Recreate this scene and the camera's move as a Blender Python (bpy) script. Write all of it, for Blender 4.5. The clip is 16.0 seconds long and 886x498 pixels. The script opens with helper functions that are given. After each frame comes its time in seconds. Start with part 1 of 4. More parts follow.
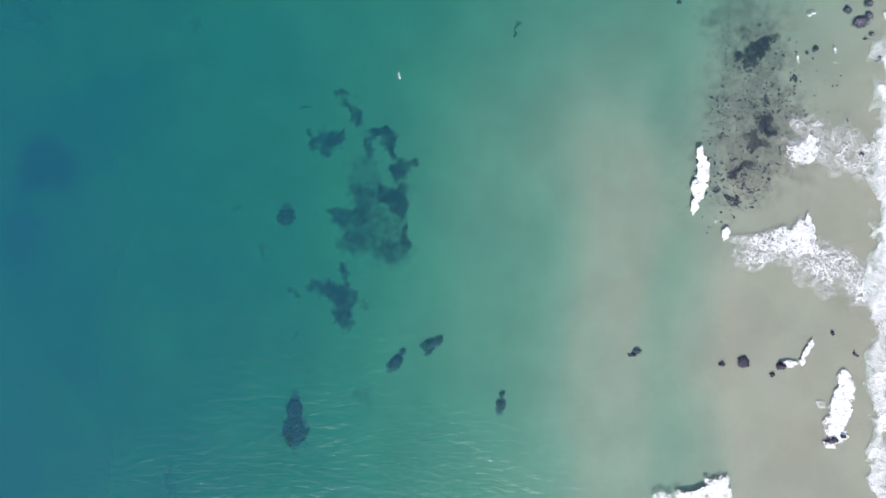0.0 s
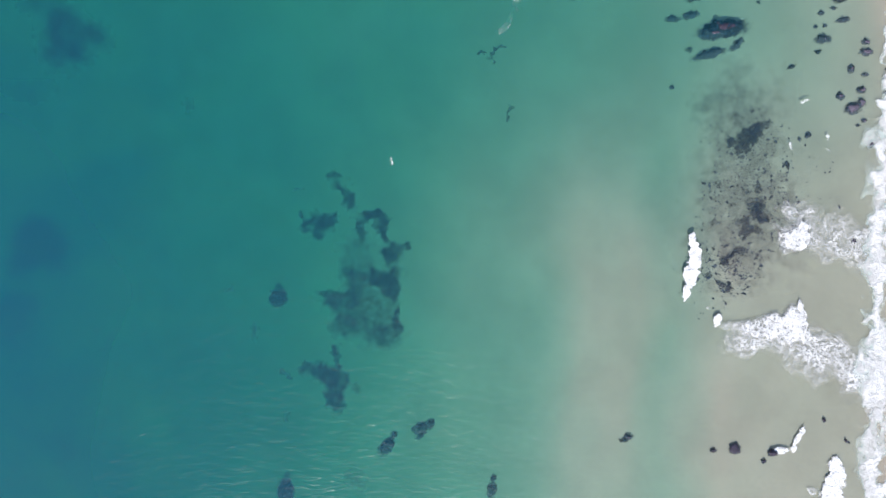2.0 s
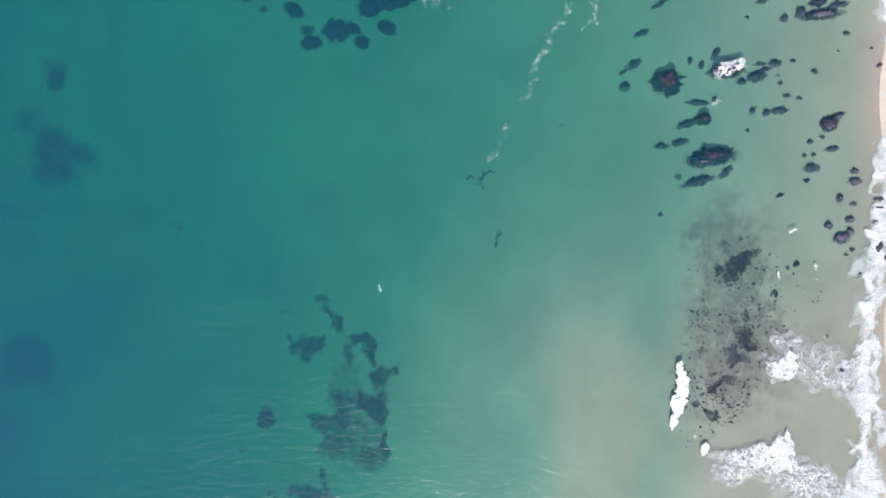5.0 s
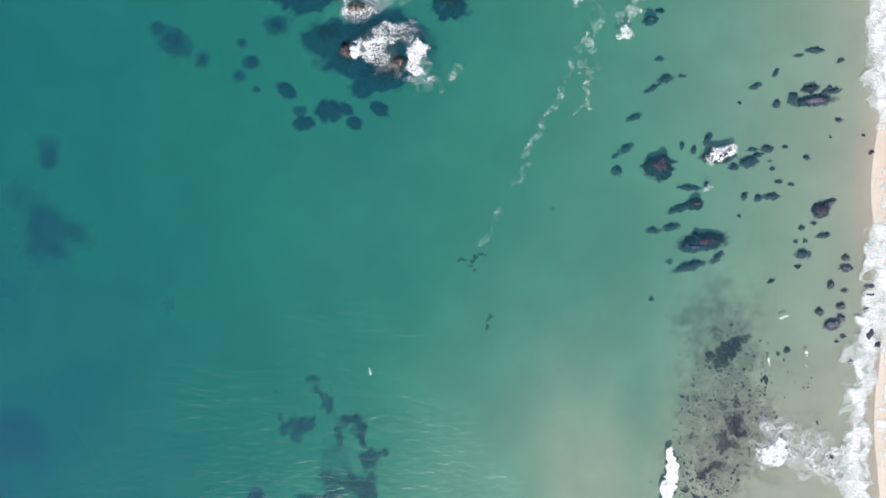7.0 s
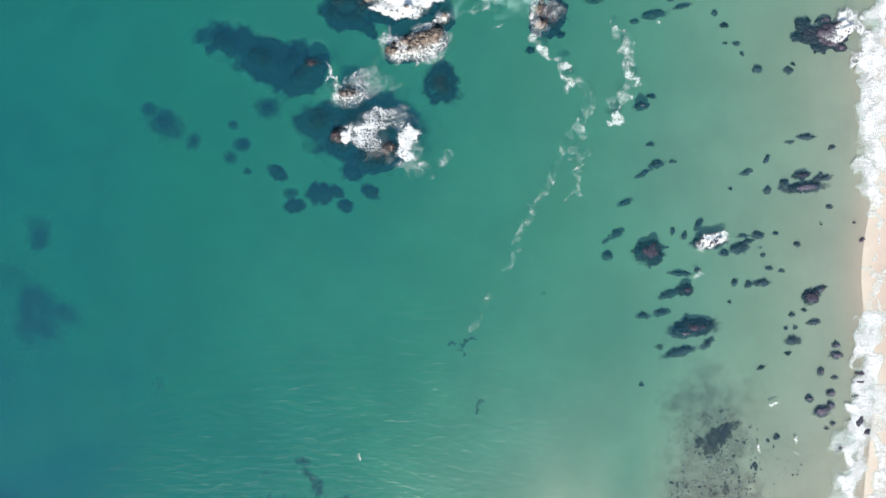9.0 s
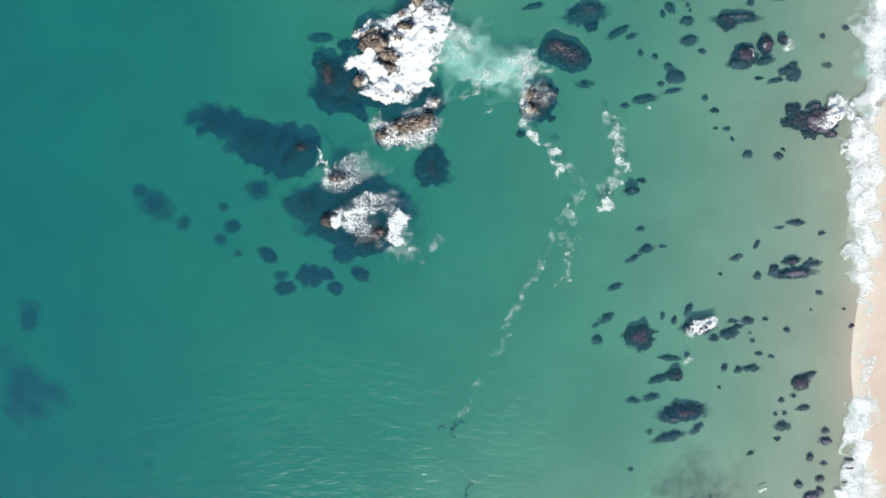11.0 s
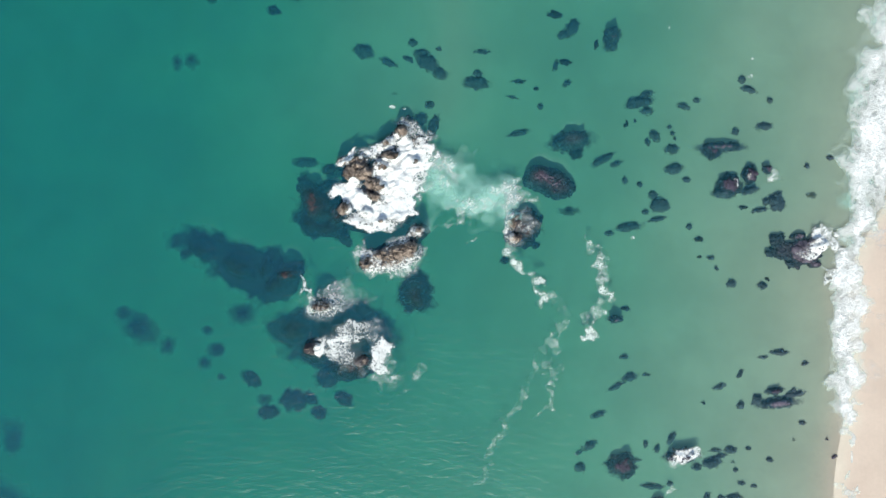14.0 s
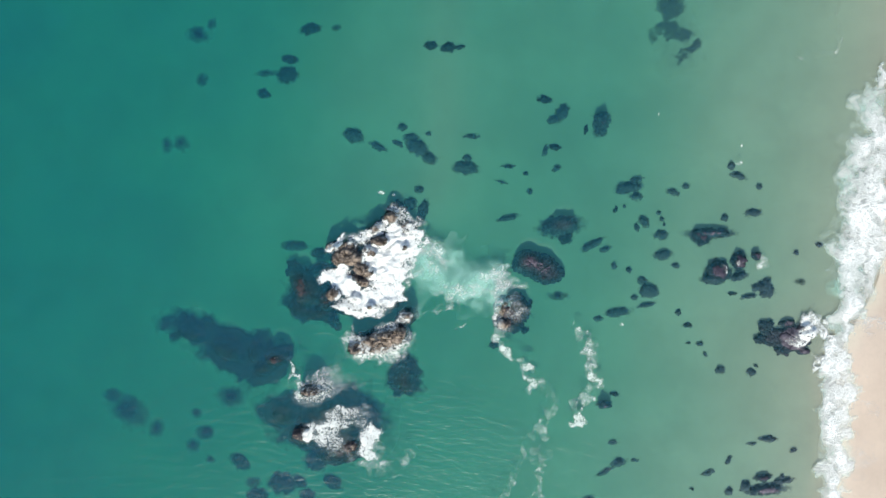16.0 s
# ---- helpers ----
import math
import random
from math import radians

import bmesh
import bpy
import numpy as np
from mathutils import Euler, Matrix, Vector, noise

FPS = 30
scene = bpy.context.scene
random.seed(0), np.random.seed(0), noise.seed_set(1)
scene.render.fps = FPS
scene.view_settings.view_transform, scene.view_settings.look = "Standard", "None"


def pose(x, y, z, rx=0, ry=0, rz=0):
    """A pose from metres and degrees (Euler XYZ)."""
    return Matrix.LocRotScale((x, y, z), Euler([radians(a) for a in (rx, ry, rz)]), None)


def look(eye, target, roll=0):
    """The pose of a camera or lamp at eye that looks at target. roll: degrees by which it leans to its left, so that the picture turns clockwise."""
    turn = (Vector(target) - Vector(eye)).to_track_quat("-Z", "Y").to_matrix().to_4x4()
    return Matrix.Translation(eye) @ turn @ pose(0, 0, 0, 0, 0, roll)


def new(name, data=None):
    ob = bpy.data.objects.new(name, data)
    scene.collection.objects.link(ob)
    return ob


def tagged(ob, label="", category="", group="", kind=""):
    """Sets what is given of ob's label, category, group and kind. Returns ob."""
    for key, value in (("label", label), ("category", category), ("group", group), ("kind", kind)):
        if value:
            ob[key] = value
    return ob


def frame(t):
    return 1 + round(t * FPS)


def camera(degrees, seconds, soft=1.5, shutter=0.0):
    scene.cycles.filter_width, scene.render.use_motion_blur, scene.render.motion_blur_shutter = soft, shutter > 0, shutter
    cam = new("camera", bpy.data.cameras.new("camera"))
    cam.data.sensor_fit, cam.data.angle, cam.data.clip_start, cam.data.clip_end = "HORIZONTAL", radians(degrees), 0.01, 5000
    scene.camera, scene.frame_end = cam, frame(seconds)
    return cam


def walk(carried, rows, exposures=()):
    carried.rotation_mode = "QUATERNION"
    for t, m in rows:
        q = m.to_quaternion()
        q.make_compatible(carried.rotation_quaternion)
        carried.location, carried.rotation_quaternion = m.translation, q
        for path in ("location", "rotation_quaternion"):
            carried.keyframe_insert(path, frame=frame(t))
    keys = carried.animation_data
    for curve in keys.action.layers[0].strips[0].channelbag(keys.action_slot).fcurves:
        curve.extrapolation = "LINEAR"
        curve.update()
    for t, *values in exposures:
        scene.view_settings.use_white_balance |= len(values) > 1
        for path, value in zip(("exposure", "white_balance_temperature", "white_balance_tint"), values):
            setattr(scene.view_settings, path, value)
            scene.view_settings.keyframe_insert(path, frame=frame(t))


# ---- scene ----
# Straight down from 100 m, drifting along the shore; the beach lies towards +x.
cam = camera(60.0, 16.0, soft=1.5)
PATH = [
    (0, pose(0.00, 0.00, 100.0, 0, 0, 0.00)),
    (1, pose(0.54, 5.58, 100.0, 0, 0, 0.13)),
    (2, pose(1.04, 11.13, 100.0, 0, 0, 0.22)),
    (3, pose(1.45, 16.69, 100.0, 0, 0, 0.25)),
    (4, pose(1.98, 22.25, 100.0, 0, 0, 0.33)),
    (6.5, pose(3.27, 35.94, 100.0, 0, 0, 0.88)),
    (7.5, pose(3.82, 41.46, 100.0, 0, 0, 1.04)),
    (9, pose(4.60, 49.86, 100.0, 0, 0, 1.21)),
    (11.5, pose(5.98, 63.76, 100.0, 0, 0, 1.44)),
    (12.5, pose(6.60, 69.37, 100.0, 0, 0, 1.57)),
    (13.5, pose(7.12, 74.97, 100.0, 0, 0, 1.64)),
    (14.5, pose(7.63, 80.59, 100.0, 0, 0, 1.72)),
    (15.5, pose(8.18, 86.20, 100.0, 0, 0, 1.82)),
    (16, pose(8.46, 89.02, 100.0, 0, 0, 1.86)),
]
walk(cam, PATH, [(0, 0.88, 6560, 11), (4, 0.92, 6500, 12), (6.5, 0.87, 6700, 10), (8, 0.94, 6740, 7), (12, 0.86, 6700, 1), (16, 0.82, 6740, 0)])

# ---- light ----
SUN_ZENITH, SUN_AZIMUTH = 48.0, 184.0
world = bpy.data.worlds.new("sky")
scene.world = world
world.use_nodes = True
_nt = world.node_tree
_nt.nodes.clear()
_sky = _nt.nodes.new("ShaderNodeTexSky")
_sky.sky_type, _sky.sun_disc = "NISHITA", False
_sky.sun_elevation, _sky.sun_rotation = radians(90 - SUN_ZENITH), radians(SUN_AZIMUTH)
_bg = _nt.nodes.new("ShaderNodeBackground")
_bg.inputs["Strength"].default_value = 0.12
_wo = _nt.nodes.new("ShaderNodeOutputWorld")
_nt.links.new(_sky.outputs[0], _bg.inputs["Color"])
_nt.links.new(_bg.outputs[0], _wo.inputs["Surface"])
sun = new("sun", bpy.data.lights.new("sun", "SUN"))
sun.data.energy, sun.data.angle, sun.data.color = 3.25, radians(0.53), (1.0, 0.96, 0.9)
_d = Vector((math.sin(radians(SUN_AZIMUTH)) * math.sin(radians(SUN_ZENITH)),
             math.cos(radians(SUN_AZIMUTH)) * math.sin(radians(SUN_ZENITH)), math.cos(radians(SUN_ZENITH))))
sun.matrix_world = look(_d * 400, (0, 0, 0))


# ---- materials ----
class Nodes:
    """A small builder of node trees."""

    def __init__(self, name):
        self.mat = bpy.data.materials.new(name)
        self.mat.use_nodes = True
        self.nt = self.mat.node_tree
        self.nt.nodes.clear()
        self.pos = self.node("ShaderNodeNewGeometry").outputs["Position"]

    def node(self, kind, **sockets):
        n = self.nt.nodes.new(kind)
        for key, value in sockets.items():
            self.put(n, key.replace("_", " "), value)
        return n

    def put(self, n, key, value):
        sock = n.inputs[int(key)] if key.isdigit() else n.inputs[key]
        if isinstance(value, bpy.types.NodeSocket):
            self.nt.links.new(value, sock)
        else:
            sock.default_value = value

    def math(self, op, a, b=0.0, c=0.0):
        n = self.nt.nodes.new("ShaderNodeMath")
        n.operation = op
        for i, v in enumerate((a, b, c)):
            self.put(n, str(i), v)
        return n.outputs[0]

    def attr(self, name):
        n = self.nt.nodes.new("ShaderNodeAttribute")
        n.attribute_name = name
        return n.outputs["Fac"]

    def scaled(self, sx, sy, sz, turn=0.0):
        n = self.node("ShaderNodeMapping", Vector=self.pos)
        n.inputs["Scale"].default_value = (sx, sy, sz)
        n.inputs["Rotation"].default_value = (0, 0, radians(turn))
        return n.outputs[0]

    def noise(self, scale, detail=4.0, rough=0.55, vector=None, warp=0.0):
        n = self.node("ShaderNodeTexNoise", Scale=scale, Detail=detail, Roughness=rough, Distortion=warp,
                      Vector=vector or self.pos)
        return n.outputs["Fac"]

    def edges(self, scale, vector):
        n = self.nt.nodes.new("ShaderNodeTexVoronoi")
        n.feature = "DISTANCE_TO_EDGE"
        self.put(n, "Scale", scale)
        self.put(n, "Vector", vector)
        return n.outputs["Distance"]

    def ramp(self, fac, lo, hi, a=0.0, b=1.0):
        n = self.nt.nodes.new("ShaderNodeMapRange")
        n.interpolation_type = "SMOOTHSTEP"
        for i, v in enumerate((fac, lo, hi, a, b)):
            self.put(n, str(i), v)
        return n.outputs[0]

    def mix(self, fac, a, b):
        n = self.nt.nodes.new("ShaderNodeMix")
        n.data_type = "RGBA"
        for i, v in ((0, fac), (6, a), (7, b)):
            self.put(n, str(i), (*v, 1.0) if isinstance(v, tuple) else v)
        return n.outputs[2]

    def blend(self, fac, a, b):
        return self.node("ShaderNodeMixShader", **{"0": fac, "1": a, "2": b}).outputs[0]

    def bump(self, height, strength, distance):
        return self.node("ShaderNodeBump", Height=height, Strength=strength, Distance=distance).outputs[0]

    def warped(self, scale, amount):
        n = self.node("ShaderNodeTexNoise", Scale=scale, Detail=2.0, Vector=self.pos)
        s = self.nt.nodes.new("ShaderNodeVectorMath")
        s.operation = "MULTIPLY_ADD"
        self.nt.links.new(n.outputs["Color"], s.inputs[0])
        s.inputs[1].default_value = (amount, amount, 0)
        self.nt.links.new(self.pos, s.inputs[2])
        return s.outputs[0]

    def surface(self, colour, rough, normal=None, spec=0.5):
        n = self.node("ShaderNodeBsdfPrincipled", Roughness=rough)
        self.put(n, "Base Color", (*colour, 1.0) if isinstance(colour, tuple) else colour)
        self.put(n, "Specular IOR Level", spec)
        if normal:
            self.put(n, "Normal", normal)
        return n.outputs[0]

    def done(self, shader):
        out = self.nt.nodes.new("ShaderNodeOutputMaterial")
        self.nt.links.new(shader, out.inputs["Surface"])
        return self.mat


def sand_material():
    """Pale sand: tan and dry up the beach, greyer and smoother where the sea wets it."""
    m = Nodes("sand")
    big, fine = m.noise(0.09, 5.0, 0.6), m.noise(2.2, 6.0, 0.7)
    height = m.node("ShaderNodeSeparateXYZ", Vector=m.pos).outputs["Z"]
    wet = m.math("ADD", height, m.math("MULTIPLY", m.math("SUBTRACT", m.noise(0.25, 3.0), 0.5), 0.35))
    dry = m.ramp(wet, -0.02, 0.30)
    under = m.mix(m.ramp(big, 0.3, 0.7), (0.46, 0.395, 0.325), (0.54, 0.468, 0.388))
    beach = m.mix(m.ramp(big, 0.3, 0.7), (0.42, 0.325, 0.272), (0.50, 0.395, 0.332))
    colour = m.mix(dry, under, beach)
    colour = m.mix(m.ramp(fine, 0.35, 0.75, 0.0, 0.22), colour, (0.34, 0.29, 0.235))
    ripple = m.noise(1.0, 3.0, 0.5, m.scaled(2.6, 0.5, 1.0, 8.0))
    normal = m.bump(m.math("ADD", ripple, m.math("MULTIPLY", fine, 0.3)), 0.25, 0.05)
    return m.done(m.surface(colour, m.ramp(wet, -0.02, 0.5, 0.55, 0.95), normal, 0.3))


WATER_RED, WATER_GREEN, WATER_BLUE, WATER_HAZE = 0.47, 0.06, 0.15, 0.13


def water_material():
    """Clear sea water: what is seen through it loses red, then green and blue, with its depth; the deep water scatters blue."""
    m = Nodes("sea_water")
    depth = m.attr("depth")
    tint = m.node("ShaderNodeCombineColor")
    for key, k in (("Red", WATER_RED), ("Green", WATER_GREEN), ("Blue", WATER_BLUE)):
        m.put(tint, key, m.math("POWER", math.exp(-k), depth))
    clear = m.node("ShaderNodeBsdfTransparent", Color=tint.outputs[0]).outputs[0]
    swirl = m.noise(0.06, 4.0, 0.55, None, 0.6)
    haze = m.node("ShaderNodeBsdfDiffuse", Color=m.mix(m.ramp(swirl, 0.35, 0.7), (0.0080, 0.092, 0.154), (0.0105, 0.109, 0.151)))
    # The added 0.45 puts an even veil of surface glare into the haze.
    body = m.blend(m.math("SUBTRACT", 1.0, m.math("POWER", math.exp(-WATER_HAZE), m.math("ADD", depth, 0.45))), clear, haze.outputs[0])
    chop = m.noise(1.0, 2.5, 0.5, m.scaled(0.55, 1.2, 1.0, 14.0), 0.4)
    small = m.noise(1.0, 3.0, 0.6, m.scaled(1.3, 2.8, 1.0, -10.0))
    swell = m.noise(1.0, 2.0, 0.5, m.scaled(0.07, 0.12, 1.0, 25.0))
    gusts = m.ramp(m.noise(0.085, 3.0, 0.6), 0.3, 0.7, 0.6, 1.15)
    waves = m.math("ADD", m.math("MULTIPLY", swell, 1.2), m.math("MULTIPLY", m.math("MULTIPLY_ADD", small, 0.4, chop), gusts))
    normal = m.bump(waves, 1.0, 0.115)
    gloss = m.node("ShaderNodeBsdfGlossy", Roughness=0.33, Normal=normal)
    shine = m.node("ShaderNodeFresnel", IOR=1.33).outputs[0]
    return m.done(m.blend(shine, body, gloss.outputs[0]))


def rock_material(name, level, pale=1.0):
    """Dark sea rock under purple-brown weed in clumps; bare brown stone with deep cracks on what stands out of the water."""
    m = Nodes(name)
    z = m.node("ShaderNodeSeparateXYZ", Vector=m.pos).outputs["Z"]
    mid, fine = m.noise(0.9, 5.0, 0.65), m.noise(3.2, 5.0, 0.7)
    clump = m.noise(2.4, 3.0, 0.6, m.warped(1.4, 0.5))
    info = m.node("ShaderNodeObjectInfo").outputs["Random"]
    weed = m.mix(m.ramp(clump, 0.38, 0.62), (0.018, 0.016, 0.030), (0.048, 0.039, 0.064))
    weed = m.mix(m.ramp(fine, 0.52, 0.72, 0.0, 0.8), weed, (0.064, 0.053, 0.080))
    weed = m.mix(m.math("MULTIPLY", info, 0.4), weed, (0.055, 0.050, 0.060))
    # Weed lightens with depth: the veil of hazy water is put into its colour.
    weed = m.mix(m.math("MULTIPLY", pale, m.ramp(z, -0.9, -0.3, 1.0, 0.35)), weed, m.mix(m.ramp(clump, 0.38, 0.62), (0.060, 0.050, 0.084), (0.225, 0.190, 0.240)))
    stone = m.mix(m.ramp(mid, 0.35, 0.65), (0.105, 0.078, 0.066), (0.34, 0.265, 0.220))
    stone = m.mix(m.ramp(fine, 0.56, 0.72), stone, (0.36, 0.305, 0.265))
    crack = m.edges(0.75, m.warped(0.9, 1.3))
    small_crack = m.edges(2.1, m.warped(1.6, 0.6))
    stone = m.mix(m.ramp(crack, 0.0, 0.08, 0.85, 0.0), stone, (0.022, 0.017, 0.015))
    stone = m.mix(m.ramp(small_crack, 0.0, 0.07, 0.45, 0.0), stone, (0.035, 0.027, 0.023))
    bare = m.ramp(m.math("ADD", z, m.math("MULTIPLY", m.math("SUBTRACT", mid, 0.5), 0.9)), level, level + 0.6)
    normal = m.bump(m.math("ADD", mid, m.math("MULTIPLY_ADD", fine, 0.35, m.ramp(crack, 0.0, 0.15, 0.0, 0.4))), 1.0, 0.5)
    return m.done(m.surface(m.mix(bare, weed, stone), 0.6, normal, 0.3))


def weed_material(name, dark, light, scale, mottle=1.3, most=0.92, full=1.0, rim=0.6):
    """Fronds of seaweed, thinning out towards the edge of their patch."""
    m = Nodes(name)
    cover = m.attr("cover")
    mid, fine = m.noise(scale, 5.0, 0.65, m.warped(scale, 0.5)), m.noise(scale * 4, 4.0, 0.65)
    colour = m.mix(m.ramp(fine, 0.35, 0.7), dark, light)
    thick = m.math("ADD", cover, m.math("MULTIPLY", m.math("SUBTRACT", mid, 0.5), mottle))
    thick = m.math("ADD", thick, m.math("MULTIPLY", m.math("SUBTRACT", fine, 0.5), 0.45))
    alpha = m.math("MULTIPLY", m.ramp(thick, 0.0, full, 0.0, most), m.ramp(cover, 0.0, rim))
    normal = m.bump(fine, 0.8, 0.2)
    return m.done(m.blend(alpha, m.node("ShaderNodeBsdfTransparent").outputs[0], m.surface(colour, 0.6, normal, 0.3)))


def foam_material(name, colour, scale, top=1.0, veil=0.3, bloom=1.0, soft=0.7, base=-1.2, web=0.8, airy=None):
    """White water: closed where thick, curling threads of bubbles and a milky veil where it thins out."""
    m = Nodes(name)
    cover = m.attr("cover")
    flow = m.warped(scale * 0.45, 1.5 / scale)
    curl, fine_curl = m.noise(scale, 3.0, 0.5, flow), m.noise(scale * 2.3, 3.0, 0.55, m.warped(scale * 1.1, 0.7 / scale))
    threads = m.ramp(m.math("ABSOLUTE", m.math("SUBTRACT", curl, 0.5)), 0.0, 0.11, 1.0, 0.0)
    thin_threads = m.ramp(m.math("ABSOLUTE", m.math("SUBTRACT", fine_curl, 0.5)), 0.0, 0.10, 0.8, 0.0)
    lace = m.math("MAXIMUM", threads, thin_threads)
    cloud = m.noise(scale * 0.5, 5.0, 0.62, flow)
    patches = m.math("MULTIPLY", m.math("SUBTRACT", cloud, 0.5), bloom)
    thick = m.math("ADD", m.math("MULTIPLY_ADD", lace, web, patches), m.math("MULTIPLY_ADD", cover, 2.1, base))
    mist = m.math("MULTIPLY", m.ramp(cover, 0.1, 0.95, 0.0, veil), m.ramp(m.math("ADD", cloud, m.math("MULTIPLY", cover, 0.25)), 0.35, 0.75))
    alpha = m.math("MAXIMUM", m.math("MULTIPLY", m.ramp(thick, 0.0, soft), m.ramp(cover, 0.1, 0.7, 0.45, top)), mist)
    alpha = m.math("MULTIPLY", alpha, m.ramp(cover, 0.04, 0.25))
    fine = m.noise(5.0, 4.0, 0.7)
    tone = m.mix(m.ramp(m.math("MULTIPLY_ADD", fine, 0.5, m.math("MULTIPLY", cloud, 0.5)), 0.32, 0.62), tuple(c * 0.70 for c in colour), colour)
    if airy:
        tone = m.mix(m.ramp(thick, 0.1, 0.75), airy, tone)
    normal = m.bump(m.math("ADD", m.math("MULTIPLY", cloud, 1.2), m.math("ADD", m.math("MULTIPLY", lace, 0.25), m.math("MULTIPLY", fine, 0.4))), 0.7, 0.35)
    return m.done(m.blend(alpha, m.node("ShaderNodeBsdfTransparent").outputs[0], m.surface(tone, 0.8, normal, 0.1)))


def milk_material(name, colour, most):
    """Clouds of fine bubbles just under the surface."""
    m = Nodes(name)
    cover = m.attr("cover")
    cloud = m.noise(0.33, 5.0, 0.55, m.warped(0.3, 2.5))
    wisp = m.noise(1.3, 4.0, 0.6, m.warped(0.6, 1.6))
    thick = m.math("ADD", cover, m.math("ADD", m.math("MULTIPLY", m.math("SUBTRACT", cloud, 0.5), 1.6), m.math("MULTIPLY", m.math("SUBTRACT", wisp, 0.5), 0.9)))
    alpha = m.math("MULTIPLY", m.ramp(thick, 0.15, 1.35, 0.0, most), m.ramp(cover, 0.05, 0.95))
    return m.done(m.blend(alpha, m.node("ShaderNodeBsdfTransparent").outputs[0], m.node("ShaderNodeBsdfDiffuse", Color=(*colour, 1.0)).outputs[0]))


SAND, WATER = sand_material(), water_material()
ROCK, BARE = rock_material("weedy_rock", 0.75, 0.75), rock_material("bare_rock", -0.25, 0.0)
# WEED is lightened to carry the water haze over sunken rocks; PURPLE_WEED is not.
WEED = weed_material("dark_seaweed", (0.085, 0.074, 0.112), (0.190, 0.158, 0.200), 1.4, 1.7, 0.74)
PURPLE_WEED = weed_material("purple_seaweed", (0.030, 0.026, 0.046), (0.064, 0.051, 0.080), 1.6, 1.7, 0.85)
DRIFT_WEED = weed_material("drifted_seaweed", (0.030, 0.022, 0.040), (0.105, 0.075, 0.100), 2.6, 3.0, 0.95)
# Next two: long fading edges stand in for the blur of deep water.
DEEP_WEED = weed_material("deep_weed_blur", (0.014, 0.014, 0.022), (0.055, 0.040, 0.044), 0.7, 1.0, 0.96, 0.95, 0.85)
FAINT = weed_material("faint_weed_blur", (0.014, 0.014, 0.020), (0.045, 0.034, 0.034), 0.5, 0.8, 0.66, 1.5, 0.95)
MOTTLED = weed_material("mottled_seaweed", (0.016, 0.010, 0.022), (0.120, 0.052, 0.078), 0.8, 1.7, 0.84, 1.35, 0.95)
LITTER = weed_material("weed_litter", (0.255, 0.172, 0.165), (0.350, 0.262, 0.240), 0.8, 2.4, 0.38)
HAZY = weed_material("far_seaweed", (0.014, 0.014, 0.020), (0.040, 0.032, 0.034), 0.10, 1.6, 0.7, 1.0, 1.0)
FOAM = foam_material("foam", (0.76, 0.76, 0.76), 1.35, 1.0, 0.3, 1.5, 1.15)
LACE = foam_material("lacy_foam", (0.75, 0.75, 0.75), 1.5, 0.92, 0.28, 1.5, 1.25, -1.36)
FLECKS = foam_material("foam_flecks", (0.80, 0.82, 0.80), 2.6, 0.85, 0.2)
SURF = foam_material("surf", (0.77, 0.77, 0.77), 0.8, 1.0, 0.7, 1.9, 1.6, -1.2, 0.5, (0.68, 0.80, 0.76))
SPECKS = foam_material("foam_specks", (0.80, 0.82, 0.80), 2.8, 0.75, 0.12, 1.6, 1.2, -1.15)
FROTH = foam_material("froth", (0.78, 0.84, 0.82), 1.0, 0.7, 0.3, 1.8, 1.4, -1.3, 0.8, (0.55, 0.80, 0.73))
MILK = milk_material("milky_water", (0.42, 0.72, 0.64), 0.46)


def tuft_material(name, pale):
    """Clumps of kelp and sea moss, each of its own dark shade."""
    m = Nodes(name)
    pick = m.node("ShaderNodeNewGeometry").outputs["Random Per Island"]
    colour = m.mix(pick, (0.022, 0.020, 0.034), (0.070, 0.053, 0.078))
    colour = m.mix(m.ramp(pick, 0.80, 1.0), colour, (0.092, 0.074, 0.100))
    # pale lifts the colour to stand in for water haze over sunken clumps.
    colour = m.mix(pale, colour, m.mix(pick, (0.066, 0.056, 0.090), (0.255, 0.212, 0.255)))
    fine = m.noise(7.0, 3.0)
    return m.done(m.surface(m.mix(m.math("MULTIPLY", fine, 0.5), colour, (0.045, 0.042, 0.052)), 0.55, m.bump(fine, 0.6, 0.08), 0.3))


TUFT, DARK_TUFT = tuft_material("kelp_tufts", 0.65), tuft_material("dark_kelp_tufts", 0.0)


# ---- fields: noise, sea bed, tops of rocks ----
def value_noise(x, y, seed=0):
    """Smooth noise from 0 to 1 on arrays."""
    xi, yi = np.floor(x), np.floor(y)
    u, v = x - xi, y - yi
    u, v = u * u * (3 - 2 * u), v * v * (3 - 2 * v)

    def corner(a, b):
        h = np.sin(a * 127.1 + b * 311.7 + seed * 74.7) * 43758.5453
        return h - np.floor(h)

    low = corner(xi, yi) * (1 - u) + corner(xi + 1, yi) * u
    high = corner(xi, yi + 1) * (1 - u) + corner(xi + 1, yi + 1) * u
    return low * (1 - v) + high * v


def fractal(x, y, seed=0, octaves=4):
    total, size, norm = 0.0, 1.0, 0.0
    for i in range(octaves):
        c, s = math.cos(0.6 + 1.1 * i), math.sin(0.6 + 1.1 * i)
        total = total + size * value_noise((c * x - s * y) * 2 ** i + 17.3 * i, (s * x + c * y) * 2 ** i - 9.1 * i, seed + i)
        norm, size = norm + size, size * 0.55
    return total / norm


def step(x, lo, hi):
    u = np.clip((x - lo) / (hi - lo), 0, 1)
    return u * u * (3 - 2 * u)


